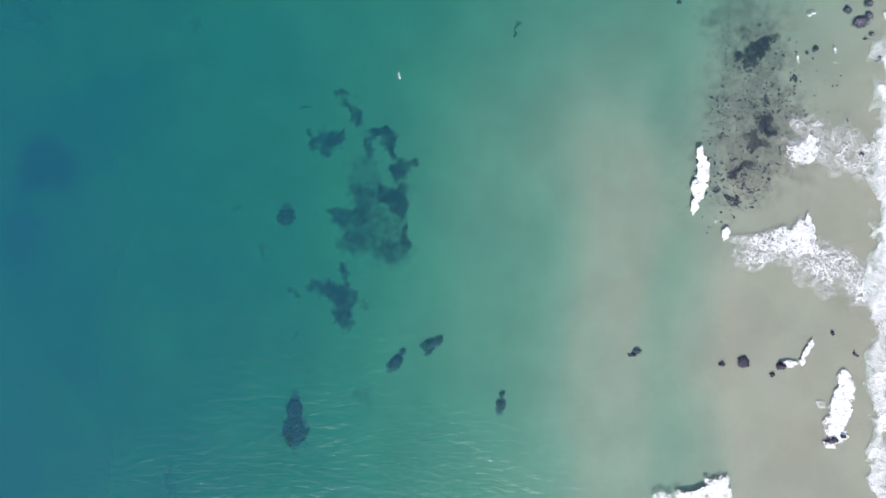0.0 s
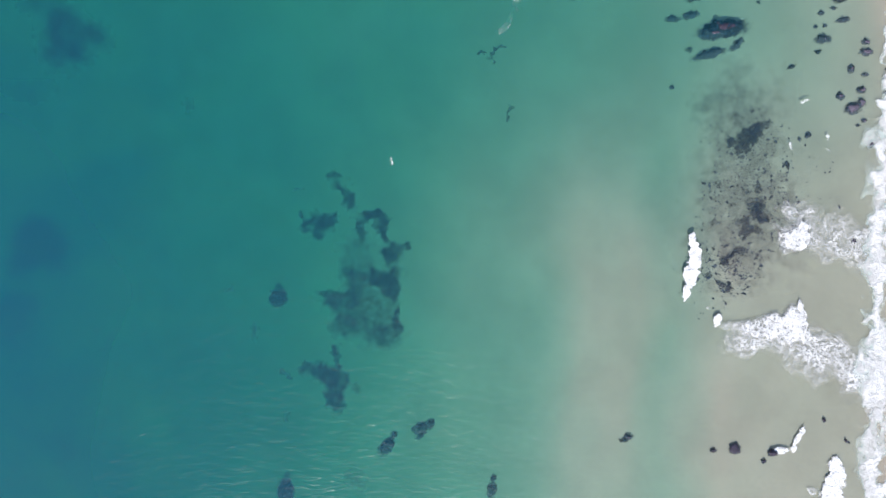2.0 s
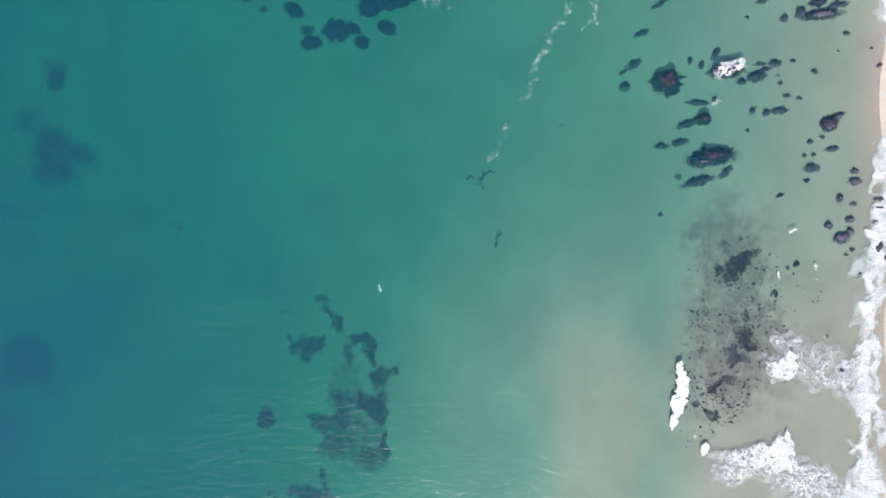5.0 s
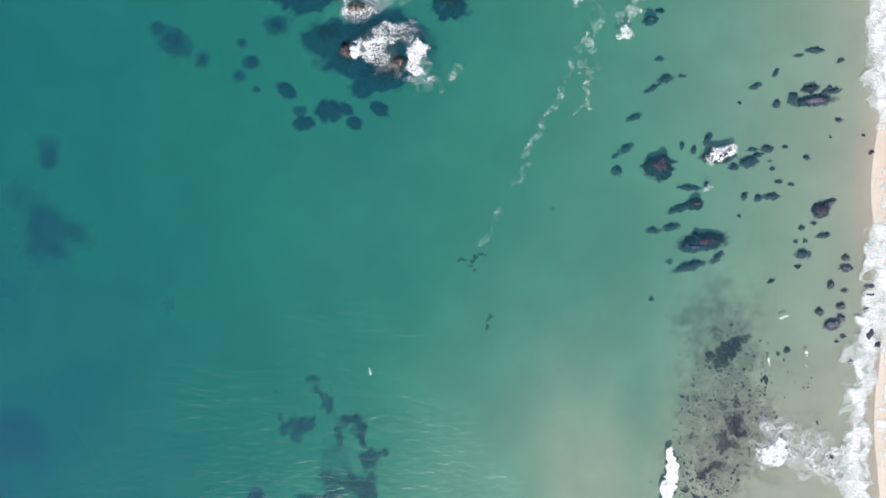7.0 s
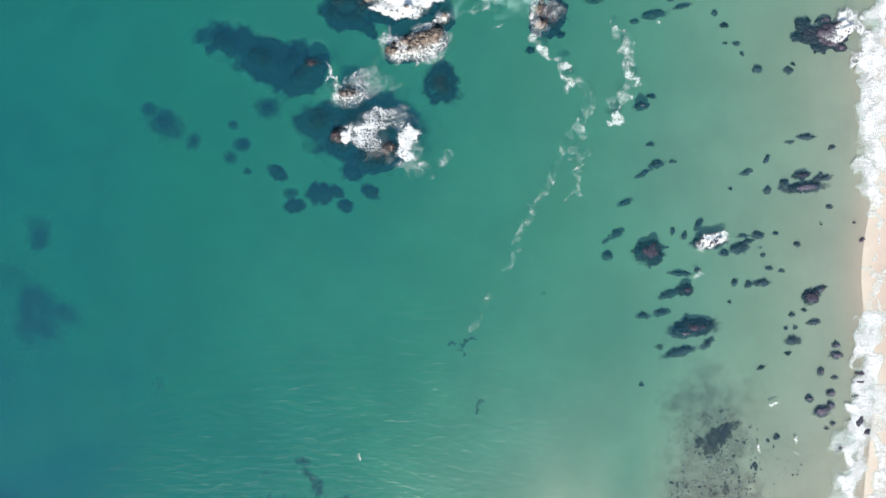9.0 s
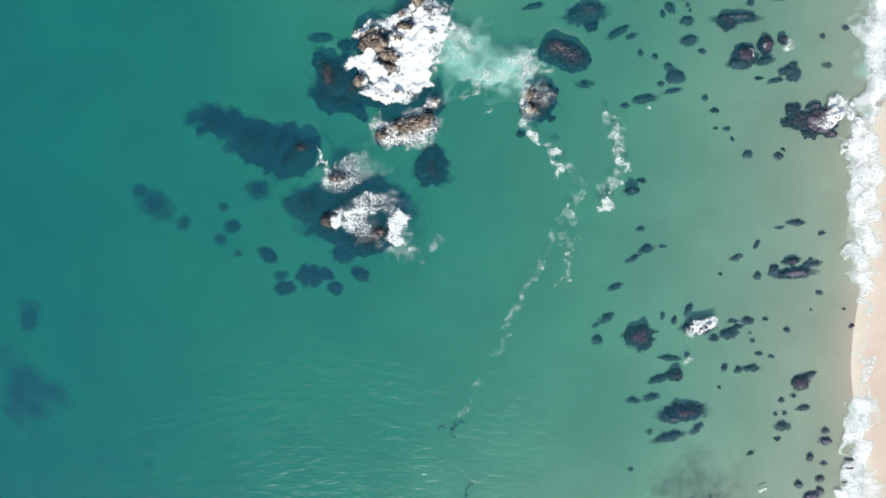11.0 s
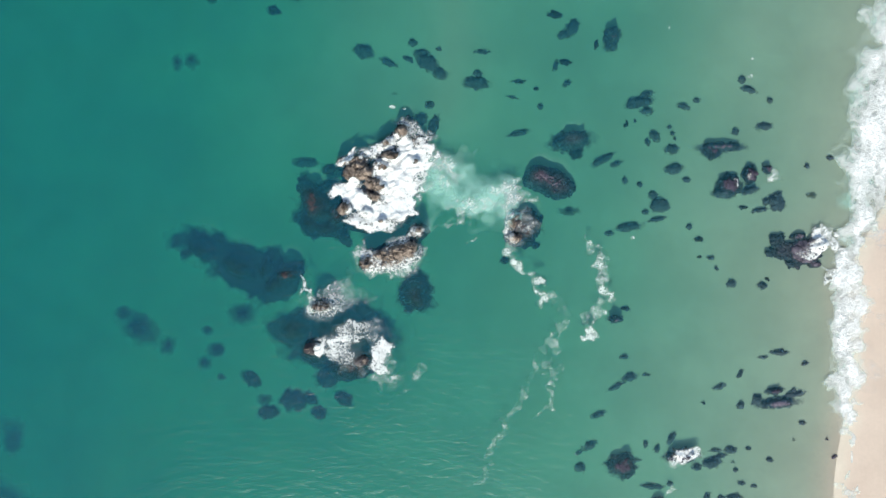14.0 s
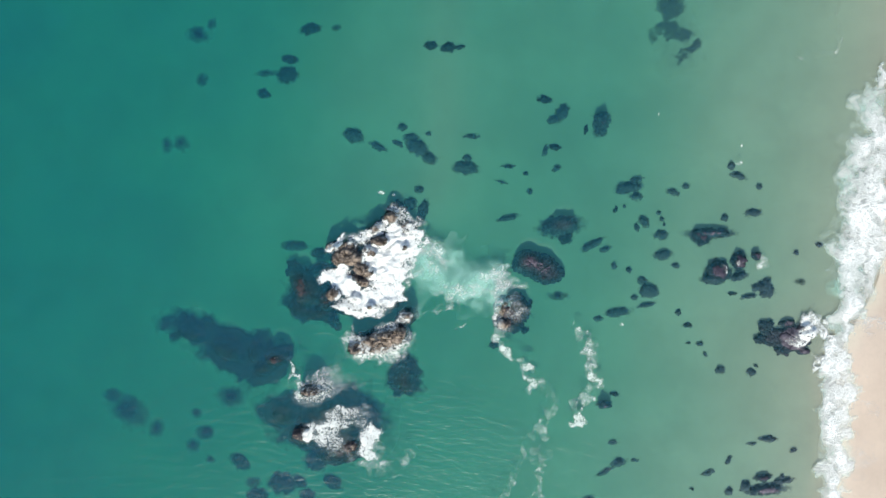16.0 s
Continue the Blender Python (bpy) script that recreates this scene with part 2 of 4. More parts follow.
def shoreline(y):
    """Where the still water meets the beach."""
    y = np.asarray(y, float)
    return 60.4 + 4.2 * step(y, 74, 88) + 4.2 * step(y, 92, 110) + 0.7 * np.sin(y * 0.21 + 1.0) + 0.5 * np.sin(y * 0.093)


def sea_bed(x, y):
    """Height of the ground: bars and troughs along the shore, the beach, low dunes inland."""
    x, y = np.asarray(x, float), np.asarray(y, float)
    away = shoreline(np.clip(y, -60, 150)) - x
    away = away + 4.0 * (fractal(x / 26, y / 40, 3) - 0.5) * step(away, 4, 30)
    south = np.interp(away, (-400, -60, -25, 0, 4, 12, 22, 27, 30, 34, 41, 46, 56, 66, 80, 100, 118, 400, 4000),
                      (6, 6, 3.0, 0, -0.20, -0.25, -0.29, -0.56, -0.70, -0.48, -0.58, -1.05, -1.55, -2.4, -3.8, -5.3, -6.6, -14, -40))
    north = np.interp(away, (-400, -60, -25, 0, 4, 15, 25, 35, 45, 60, 80, 110, 400, 4000),
                      (6, 6, 3.0, 0, -0.41, -0.92, -1.30, -1.80, -2.15, -2.60, -3.10, -4.1, -14, -40))
    z = south + (north - south) * step(y, 6, 50)
    z = z + 0.6 * (fractal(x / 14, y / 22, 8) - 0.5) * step(away, 3, 30)
    z = z + 0.3 * np.exp(-((x - 6.5 - 2 * fractal(x / 9, y / 12, 21)) / 3.5) ** 2) * step(y, 84, 96) * step(-z, 0.5, 1.5)
    z = z + 0.70 * np.exp(-((x - 3) / 17) ** 2) * step(y, 78, 98) * step(-z, 0.5, 1.5)
    return np.where(z < 0, z * (1 - 0.08 * step(y, 14, 55) * step(x, 8, 40) - 0.08 * step(y, 66, 95)), z)


LUMPS = []


def lump_radius(x, y, lump):
    """Distance from the middle of a lump, 1 at its foot."""
    lx, ly, a, b, ang, top, seed = lump
    c, s = math.cos(radians(ang)), math.sin(radians(ang))
    dx, dy = x - lx, y - ly
    u, v = (c * dx + s * dy) / a, (-s * dx + c * dy) / b
    r = np.sqrt(u * u + v * v)
    size = max(0.35, 0.42 * min(a, b))
    wobble = fractal(x / size + seed * 3.1, y / size - seed * 1.7, seed, 3) - 0.5
    return r * (1.0 + 0.45 * wobble)


def lump_height(x, y, lump, foot):
    r = lump_radius(x, y, lump)
    top, seed = lump[5], lump[6]
    dome = np.sqrt(np.clip(1 - np.clip(r, 0, 1) ** 2.6, 0, 1))
    size = max(0.35, 0.3 * min(lump[2], lump[3]))
    crag = np.abs(fractal(x / size, y / size, seed + 5, 4) - 0.5) * 2
    z = foot + (top + 0.12 - foot) * dome * (1.0 - 0.38 * crag)
    if top > 0.3:
        c, s = math.cos(0.5), math.sin(0.5)
        u, v = (c * x + s * y) / 1.6, (c * y - s * x) / 0.7
        block = np.floor(fractal(u, v, seed + 11, 3) * 7) / 7
        z = z + dome * (1.1 * (block - 0.5) + 0.5 * (fractal(x / 0.5, y / 0.5, seed, 3) - 0.5))
    return np.where(r < 1.0, z, foot - 0.25 - 0.6 * np.clip(r - 1, 0, 1))


def surface_top(x, y):
    """Height of sea level, or of the rock that stands out of it."""
    z = np.maximum(np.zeros_like(x), sea_bed(x, y))
    for lump in LUMPS:
        if lump[5] > -0.1:
            near = (np.abs(x - lump[0]) < lump[2] + 1) & (np.abs(y - lump[1]) < lump[2] + 1)
            if near.any():
                z[near] = np.maximum(z[near], lump_height(x[near], y[near], lump, -0.5))
    return z


# ---- mesh helpers ----
def grid_mesh(name, xs, ys, z, keep=None, **fields):
    """A mesh over a grid of lines, with the faces where keep is set, and float fields on its points."""
    nx, ny = len(xs), len(ys)
    gx, gy = np.meshgrid(xs, ys)
    idx = np.arange(nx * ny).reshape(ny, nx)
    quads = np.stack((idx[:-1, :-1], idx[:-1, 1:], idx[1:, 1:], idx[1:, :-1]), -1).reshape(-1, 4)
    if keep is not None:
        quads = quads[keep.ravel()[quads].all(1)]
    used, flat = np.unique(quads, return_inverse=True)
    co = np.stack((gx.ravel(), gy.ravel(), z.ravel()), -1)[used]
    me = bpy.data.meshes.new(name)
    me.from_pydata(co.tolist(), [], flat.reshape(-1, 4).tolist())
    for key, value in fields.items():
        layer = me.attributes.new(key, "FLOAT", "POINT")
        layer.data.foreach_set("value", value.ravel()[used].astype(np.float32))
    me.polygons.foreach_set("use_smooth", [True] * len(me.polygons))
    me.update()
    return me


def part(name, mesh, material, parent=None):
    ob = new(name, mesh)
    mesh.materials.append(material)
    ob.parent = parent
    return ob


def lines(lo, hi, res):
    return np.arange(lo, hi + res, res)


def blob_cover(x, y, blobs, seed, wobble, scale):
    """Cover from 0 to 1 of a ragged patch made of ovals (x, y, a, b, angle, strength); a negative strength cuts a hole."""
    for k, size in enumerate((scale, 0.42 * scale, 0.17 * scale)):
        push = 0.62 * wobble * size
        x, y = (x + push * (fractal(x / size, y / size, seed + 2 * k, 2) - 0.5) * 2,
                y + push * (fractal(x / size + 31.7, y / size, seed + 2 * k + 1, 2) - 0.5) * 2)
    top, total, holes = np.zeros_like(x), np.zeros_like(x), np.zeros_like(x)
    for bx, by, a, b, ang, strength in blobs:
        c, s = math.cos(radians(ang)), math.sin(radians(ang))
        dx, dy = x - bx, y - by
        r = np.sqrt(((c * dx + s * dy) / a) ** 2 + ((-s * dx + c * dy) / b) ** 2)
        v = step(1.5 - r, 0, 1)
        if strength < 0:
            holes = np.maximum(holes, -strength * np.clip((1.25 - r) * 2.5, 0, 1))
        else:
            v = np.minimum(1, strength * v)
            top, total = np.maximum(top, v), total + v
    return np.clip(top + 0.35 * (1 - top) * np.clip(total - top, 0, 1) - holes, 0, 1)


def sheet_mesh(name, blobs, res, height, rise, seed, wobble=0.9, scale=2.0, least=0.07, drains=False, crisp=0.0):
    """A thin uneven layer of foam or weed over height(x, y)."""
    reach = [1.5 * max(b[2], b[3]) + 0.9 * wobble * scale for b in blobs]
    xs = lines(min(b[0] - r for b, r in zip(blobs, reach)), max(b[0] + r for b, r in zip(blobs, reach)), res)
    ys = lines(min(b[1] - r for b, r in zip(blobs, reach)), max(b[1] + r for b, r in zip(blobs, reach)), res)
    gx, gy = np.meshgrid(xs, ys)
    cover = blob_cover(gx, gy, blobs, seed, wobble, scale)
    cover = np.clip((cover - crisp) / (1 - 1.4 * crisp), 0, 1)
    ground_z = height(gx, gy)
    if drains:
        cover = cover * (1 - step(ground_z, 0.7, 1.25) * (ground_z > sea_bed(gx, gy) + 0.2))
    bumps = fractal(gx / (res * 3), gy / (res * 3), seed + 9, 3)
    z = ground_z + 0.03 + rise * cover * (0.3 + bumps)
    return grid_mesh(name, xs, ys, z, cover > least, cover=cover)


def ball():
    bm = bmesh.new()
    bmesh.ops.create_icosphere(bm, subdivisions=1, radius=1.0)
    co, faces = np.array([v.co[:] for v in bm.verts]), np.array([[v.index for v in f.verts] for f in bm.faces])
    bm.free()
    return co, faces


BALL_CO, BALL_FACES = ball()


def tuft_mesh(lumps, height, size, seed, most=260):
    """Many small flattened clumps of weed seated on the lumps of a rock."""
    rng = np.random.default_rng(seed)
    co, faces = [], []
    for lx, ly, a, b, ang, top, _ in lumps:
        count = int(min(most, 1.6 * a * b * 3.14 / size ** 2 * 0.22 + 4))
        r, th = np.sqrt(rng.random(count)) * 1.1, rng.random(count) * 6.283
        u, v = a * r * np.cos(th), b * r * np.sin(th)
        c, s = math.cos(radians(ang)), math.sin(radians(ang))
        x, y = lx + c * u - s * v, ly + s * u + c * v
        z = np.maximum(height(x, y), sea_bed(x, y))
        for k in range(count):
            if z[k] > -0.12:
                continue
            w = size * rng.uniform(0.5, 1.25)
            t = rng.random() * 6.283
            p = BALL_CO * (w * rng.uniform(0.8, 1.7), w, w * rng.uniform(0.4, 0.8)) * rng.uniform(0.8, 1.15, (len(BALL_CO), 1))
            q = np.stack((p[:, 0] * math.cos(t) - p[:, 1] * math.sin(t), p[:, 0] * math.sin(t) + p[:, 1] * math.cos(t), p[:, 2]), -1)
            faces.append(BALL_FACES + len(co) * len(BALL_CO))
            co.append(q + (x[k], y[k], z[k]))
    if not co:
        return None
    me = bpy.data.meshes.new("kelp_tufts")
    me.from_pydata(np.concatenate(co).tolist(), [], np.concatenate(faces).tolist())
    return me


SEED = [1]


def next_seed():
    SEED[0] += 1
    return SEED[0]


def along(points, width, strength):
    """Uneven ovals strung along a bent line."""
    out, rng = [], random.Random(len(points) * 31 + int(points[0][0] * 10))
    for (x0, y0), (x1, y1) in zip(points, points[1:]):
        d = math.hypot(x1 - x0, y1 - y0)
        pieces = max(1, round(d / 0.7))
        turn = math.degrees(math.atan2(y1 - y0, x1 - x0))
        for k in range(pieces):
            f, side = (k + rng.random()) / pieces, rng.gauss(0, 0.6) * width
            out.append((x0 + f * (x1 - x0) - side * (y1 - y0) / d, y0 + f * (y1 - y0) + side * (x1 - x0) / d,
                        rng.uniform(0.45, 0.95), width * rng.uniform(0.5, 1.5), turn + rng.uniform(-35, 35), strength * rng.uniform(0.5, 1.1)))
    return out


def strip(points, width, strength):
    """Ovals laid end over end along a bent line."""
    out = []
    for (x0, y0), (x1, y1) in zip(points, points[1:]):
        d = math.hypot(x1 - x0, y1 - y0)
        out.append(((x0 + x1) / 2, (y0 + y1) / 2, d * 0.8, width, math.degrees(math.atan2(y1 - y0, x1 - x0)), strength))
    return out


# ---- setting: ground and sea ----
FAR = [75, 95, 130, 200, 350, 700, 1500, 4000]
GRID_X = np.array([-f for f in reversed(FAR)] + list(lines(-66, 74, 0.6))[:-1] + [f for f in FAR])
GRID_Y = np.array([-f for f in reversed(FAR)] + list(lines(-44, 134, 0.6)) + [f + 75 for f in FAR])
_gx, _gy = np.meshgrid(GRID_X, GRID_Y)
_bed = sea_bed(_gx, _gy)
ground = part("ground", grid_mesh("ground", GRID_X, GRID_Y, _bed), SAND)
tagged(ground, "pale sand of the sea bed rising to a tan beach", "sand", kind="structure")


# ---- things ----
def rock(x, y, a, b, ang=0.0, top=None, soft=0.3, label=""):
    """One rock on the sea bed: a craggy stone with a fringe of seaweed round its foot."""
    seed = next_seed()
    foot = float(sea_bed(np.array(x), np.array(y)))
    if top is None:
        top = min(0.35 * foot, foot + 0.55 * b)
    elif 0 <= top < 0.25:
        top = 0.5 * top - 0.1
    hard = 0.72 - 0.25 * soft if soft < 0.55 else 0.5 if soft < 0.85 else 0.3
    if a < 1.25 and top < -0.2:
        hard *= 0.72
    rng = random.Random(seed)
    lumps = [(x, y, a * hard, b * hard, ang, top, seed)]
    c, s = math.cos(radians(ang)), math.sin(radians(ang))
    for k in range(4 + int(min(7, 2.8 * a))):
        th, far, size = rng.uniform(0, 6.283), rng.uniform(0.65, 1.05), rng.uniform(0.34, 0.62) * b * hard
        u, v = a * hard * far * math.cos(th), b * hard * far * math.sin(th)
        lumps.append((x + c * u - s * v, y + s * u + c * v, size * rng.uniform(1.0, 1.5), size, rng.uniform(0, 180), top - rng.uniform(0.0, 0.3) * (top - foot), next_seed()))
    LUMPS.extend(lumps)

    def height(u, v):
        return np.maximum.reduce([lump_height(u, v, one, foot) for one in lumps])

    reach, res = 1.8 * a, max(0.11, min(a, b) / 9)
    xs, ys = lines(x - reach, x + reach, res), lines(y - reach, y + reach, res)
    gx, gy = np.meshgrid(xs, ys)
    z = height(gx, gy)
    thing = new("rock")
    thing.location = (x, y, foot)
    part("stone", grid_mesh("stone", xs - x, ys - y, z - foot, z > foot - 0.45), ROCK, thing)
    if not label:
        size = "Large" if a > 2.2 else "Small" if a < 0.8 else "Rounded"
        label = size + (" dark rock awash, covered with purple-brown weed" if top > -0.1 else
                        " dark rock under clear shallow water, overgrown with weed" if foot > -1.6 else
                        " dark weedy rock deep under green water, its edge blurred by depth")
    tagged(thing, label, "rock", "rocks on the sea bed")
    grow = 1.0 + 0.08 * soft
    blobs = [(x, y, a * grow * 0.92, b * grow * 0.92, ang, 1.0)]
    blobs += [(l[0], l[1], l[2] * 1.15 / hard * 0.8, l[3] * 1.15 / hard * 0.8, l[4], rng.uniform(0.6, 1.0)) for l in lumps[1:]]
    weed = sheet_mesh("seaweed", blobs, max(0.14, min(a, b) / 6), lambda u, v: np.maximum(height(u, v), sea_bed(u, v)),
                      0.12, seed, 1.0, max(0.4, 0.5 * min(a, b)))
    if soft < 0.45:
        tufts = tuft_mesh(lumps, height, 0.11 + 0.05 * min(b, 2.0), seed, 200)
        if tufts:
            tagged(part("kelp_tufts", tufts, TUFT if top < -0.12 else DARK_TUFT, thing), kind="stuff").location = (-x, -y, -foot)
    # On deep soft rocks the fading sheet also imitates blur by the water.
    part("seaweed", weed, PURPLE_WEED if top > -0.12 else WEED if soft < 0.6 else DEEP_WEED if soft < 0.85 else FAINT, thing).location = (-x, -y, -foot)
    return thing


def sunk(top):
    """How much of a lump is bare stone: less where it lies deep under weed."""
    return 0.5 if top < -0.8 else 0.66 if top < -0.4 else 1.0


def reef(label, lumps, res=0.2, fringe=1.0, stone=None):
    """A reef of several grown-together lumps (x, y, a, b, angle, top) as one craggy stone, with weed on its flanks."""
    cx, cy = lumps[0][0], lumps[0][1]
    foot = float(sea_bed(np.array(cx), np.array(cy)))
    mine = [(l[0], l[1], l[2] * sunk(l[5]), l[3] * sunk(l[5]), l[4], l[5], next_seed()) for l in lumps]
    LUMPS.extend(mine)
    xs = lines(min(l[0] - 1.8 * max(l[2], l[3]) for l in mine), max(l[0] + 1.8 * max(l[2], l[3]) for l in mine), res)
    ys = lines(min(l[1] - 1.8 * max(l[2], l[3]) for l in mine), max(l[1] + 1.8 * max(l[2], l[3]) for l in mine), res)
    gx, gy = np.meshgrid(xs, ys)

    def height(u, v):
        return np.maximum.reduce([lump_height(u, v, l, foot) for l in mine])

    z = height(gx, gy)
    thing = new("reef")
    thing.location = (cx, cy, foot)
    part("stone", grid_mesh("stone", xs - cx, ys - cy, z - foot, z > foot - 0.45), stone or BARE, thing)
    tagged(thing, label, "rock", "reefs off the beach")
    tufts = tuft_mesh([l for l in mine if -0.75 < l[5] < -0.08], height, 0.24, mine[0][6])
    if tufts:
        tagged(part("kelp_tufts", tufts, DARK_TUFT, thing), kind="stuff").location = (-cx, -cy, -foot)
    # This weed sheet fades out to blur sunken lumps as deep water would.
    blobs = [(l[0], l[1], l[2] * fringe, l[3] * fringe, l[4], 1.0) for l in lumps if l[5] < -0.2]
    if blobs:
        part("seaweed", sheet_mesh("seaweed", blobs, 0.3, lambda u, v: np.maximum(height(u, v), sea_bed(u, v)), 0.15, mine[0][6], 1.0, 2.2),
             DEEP_WEED, thing).location = (-cx, -cy, -foot)
    return thing


def weed_bed(label, blobs, material=None, res=0.4, wobble=1.2, scale=2.5):
    """A patch of seaweed lying on the sea bed."""
    me = sheet_mesh("seaweed_bed", blobs, res, sea_bed, 0.25, next_seed(), wobble, scale)
    return tagged(part("seaweed_bed", me, material or MOTTLED), label, "seaweed", kind="stuff")


def foam(label, blobs, material=None, res=0.2, rise=0.06, wobble=1.0, scale=1.8, crisp=0.0):
    """White water lying on the sea and over the rocks in it."""
    me = sheet_mesh("foam", blobs, res, surface_top, rise, next_seed(), wobble, scale, drains=True, crisp=crisp)
    return tagged(part("foam", me, material or FOAM), label, "foam", kind="stuff")


# rocks off the beach, from north to south
rock(-25.3, 116.7, 1.63, 1.04, -8, soft=0.9)
rock(-23.6, 118.2, 0.81, 0.67, 62, soft=0.9)
rock(-10.2, 117.8, 1.48, 0.74, 7, soft=0.6)
rock(-6.7, 118.0, 0.67, 0.52, 2, soft=0.9)
rock(-12.8, 113.7, 1.18, 0.59, -8, soft=0.8)
rock(-13.1, 111.6, 1.4, 1.11, 2, soft=0.7)
rock(-15.9, 111.8, 1.63, 0.44, 2, soft=1.0)
rock(-16.2, 109.0, 0.96, 0.67, -13, soft=0.7)
rock(-24.6, 110.7, 0.81, 0.74, 92, soft=0.9)
rock(-29.1, 101.8, 1.04, 0.74, 92, soft=1.0)
rock(-27.2, 102.1, 1.11, 1.04, 92, soft=1.0)
rock(-3.9, 103.7, 1.48, 0.89, -13, soft=0.4)
rock(-0.6, 102.3, 1.33, 0.44, -23, soft=0.4)
rock(2.5, 105.0, 0.67, 0.52, 2)
rock(6.0, 115.9, 0.96, 0.59, 2, soft=0.7)
rock(8.3, 115.7, 1.04, 0.67, 2, soft=0.7)
rock(9.9, 115.8, 0.59, 0.37, 2, soft=0.8)
rock(3.8, 103.7, 1.18, 0.44, 2)
rock(4.6, 102.4, 1.92, 0.96, -36)
rock(6.4, 100.9, 1.04, 0.81, -18)
rock(2.0, 102.8, 0.74, 0.37, -23)
rock(6.0, 104.2, 0.44, 0.22, 2)
rock(11.1, 99.8, 1.77, 0.89, -3)
rock(11.3, 101.1, 0.67, 0.52, 2)
rock(11.8, 104.0, 1.18, 0.3, 2)
rock(16.7, 100.3, 1.04, 0.3, 7, soft=0.6)
rock(15.9, 98.1, 1.04, 0.22, -8, soft=0.5)
rock(19.7, 96.9, 0.37, 0.37, 2)
rock(19.1, 99.4, 0.44, 0.3, 2, soft=0.6)
rock(21.3, 109.3, 1.04, 0.52, -3, soft=0.6)
rock(23.6, 107.6, 1.26, 0.81, 67)
rock(22.5, 106.6, 0.81, 0.59, 2)
rock(28.9, 106.3, 1.77, 1.04, 70, top=-0.15)
rock(26.9, 105.4, 0.67, 0.37, 82, soft=0.6)
rock(21.6, 102.5, 0.81, 0.44, 82)
rock(22.9, 103.0, 0.89, 0.44, 2, soft=0.6)
rock(23.2, 100.2, 0.67, 0.44, 27)
rock(16.9, 93.4, 1.63, 0.37, 14)
rock(24.0, 92.6, 3.18, 1.4, 10, top=-0.3)
rock(24.6, 91.0, 1.04, 0.81, 2, soft=0.6)
rock(32.7, 97.9, 1.92, 0.81, 14)
rock(33.6, 98.9, 1.18, 0.52, 22)
rock(33.7, 96.8, 0.96, 0.52, 2, soft=0.5)
rock(31.1, 94.9, 0.59, 0.3, 72, soft=0.6)
rock(38.5, 97.5, 0.96, 0.44, -16)
rock(40.2, 98.3, 0.59, 0.37, 2)
rock(34.9, 93.5, 0.96, 0.67, -53)
rock(33.9, 92.7, 0.59, 0.37, -68)
rock(36.7, 94.7, 0.37, 0.3, 2)
rock(37.2, 93.9, 0.37, 0.3, 2)
rock(37.1, 91.8, 1.04, 0.67, 7)
rock(28.2, 90.2, 1.77, 0.52, 30)
rock(30.0, 89.7, 0.89, 0.44, 22, soft=0.5)
rock(43.4, 92.2, 3.4, 0.74, 3, top=-0.12)
rock(42.3, 91.7, 1.48, 1.04, -8, top=-0.1)
rock(45.3, 94.3, 0.52, 0.52, 2)
rock(49.1, 95.1, 1.18, 0.59, 2)
rock(46.0, 101.2, 0.59, 0.52, 2)
rock(46.9, 99.9, 1.18, 0.52, -16)
rock(49.7, 98.5, 0.44, 0.44, 2)
rock(37.5, 89.2, 1.4, 0.67, 7)
rock(39.1, 87.8, 0.59, 0.37, 2)
rock(57.7, 91.1, 0.52, 0.37, 2)
rock(54.7, 90.0, 0.44, 0.3, 2)
rock(44.5, 87.2, 1.85, 1.48, 2, top=0.22)
rock(43.9, 86.2, 1.48, 0.74, 2, top=-0.2)
rock(47.3, 88.7, 1.48, 0.96, 87, top=0.25)
rock(49.6, 89.5, 0.67, 0.59, 2, top=0.15)
rock(47.4, 86.7, 1.33, 0.59, 17, top=-0.25)
rock(51.0, 85.2, 1.26, 0.96, -58)
rock(49.5, 85.3, 0.52, 0.52, 2)
rock(48.8, 84.1, 1.26, 0.3, 10)
rock(46.6, 84.4, 0.67, 0.3, 2, soft=0.7)
rock(55.4, 86.2, 0.74, 0.44, 2, soft=1.0)
rock(35.7, 84.3, 1.33, 0.89, 2)
rock(34.9, 85.7, 0.67, 0.52, 2)
rock(33.9, 83.4, 0.52, 0.37, 2)
rock(35.5, 82.5, 1.33, 0.3, 14)
rock(31.9, 81.4, 1.85, 0.59, 10)
rock(29.3, 80.5, 0.59, 0.44, 2, soft=0.5)
rock(39.7, 81.6, 0.44, 0.44, 2)
rock(40.9, 80.0, 0.67, 0.37, 2, soft=0.6)
rock(42.6, 77.6, 0.59, 0.3, 2)
rock(41.2, 77.7, 0.44, 0.22, 2, soft=0.6)
rock(43.3, 76.3, 0.3, 0.22, 2)
rock(45.3, 74.3, 0.67, 0.59, 2)
rock(49.3, 74.2, 0.67, 0.59, 2)
rock(49.9, 75.1, 0.37, 0.22, 2, soft=0.6)
rock(30.3, 69.2, 1.04, 0.59, 7, top=-0.12)
rock(31.7, 70.6, 0.59, 0.37, 2, soft=0.8)
rock(31.7, 64.2, 0.74, 0.3, 2)
rock(32.5, 61.6, 1.18, 0.59, 17)
rock(30.9, 60.4, 1.48, 0.3, 27, soft=0.5)
rock(34.6, 62.0, 0.67, 0.22, 2, soft=0.5)
rock(46.8, 62.5, 0.74, 0.37, 67)
rock(44.2, 60.8, 0.96, 0.37, 27, soft=0.5)
rock(51.8, 65.5, 1.33, 0.37, 2)
rock(49.8, 64.8, 0.74, 0.22, 2, soft=0.5)
rock(55.1, 64.2, 0.59, 0.3, 22)
rock(51.8, 58.9, 2.96, 0.74, 6, top=-0.12)
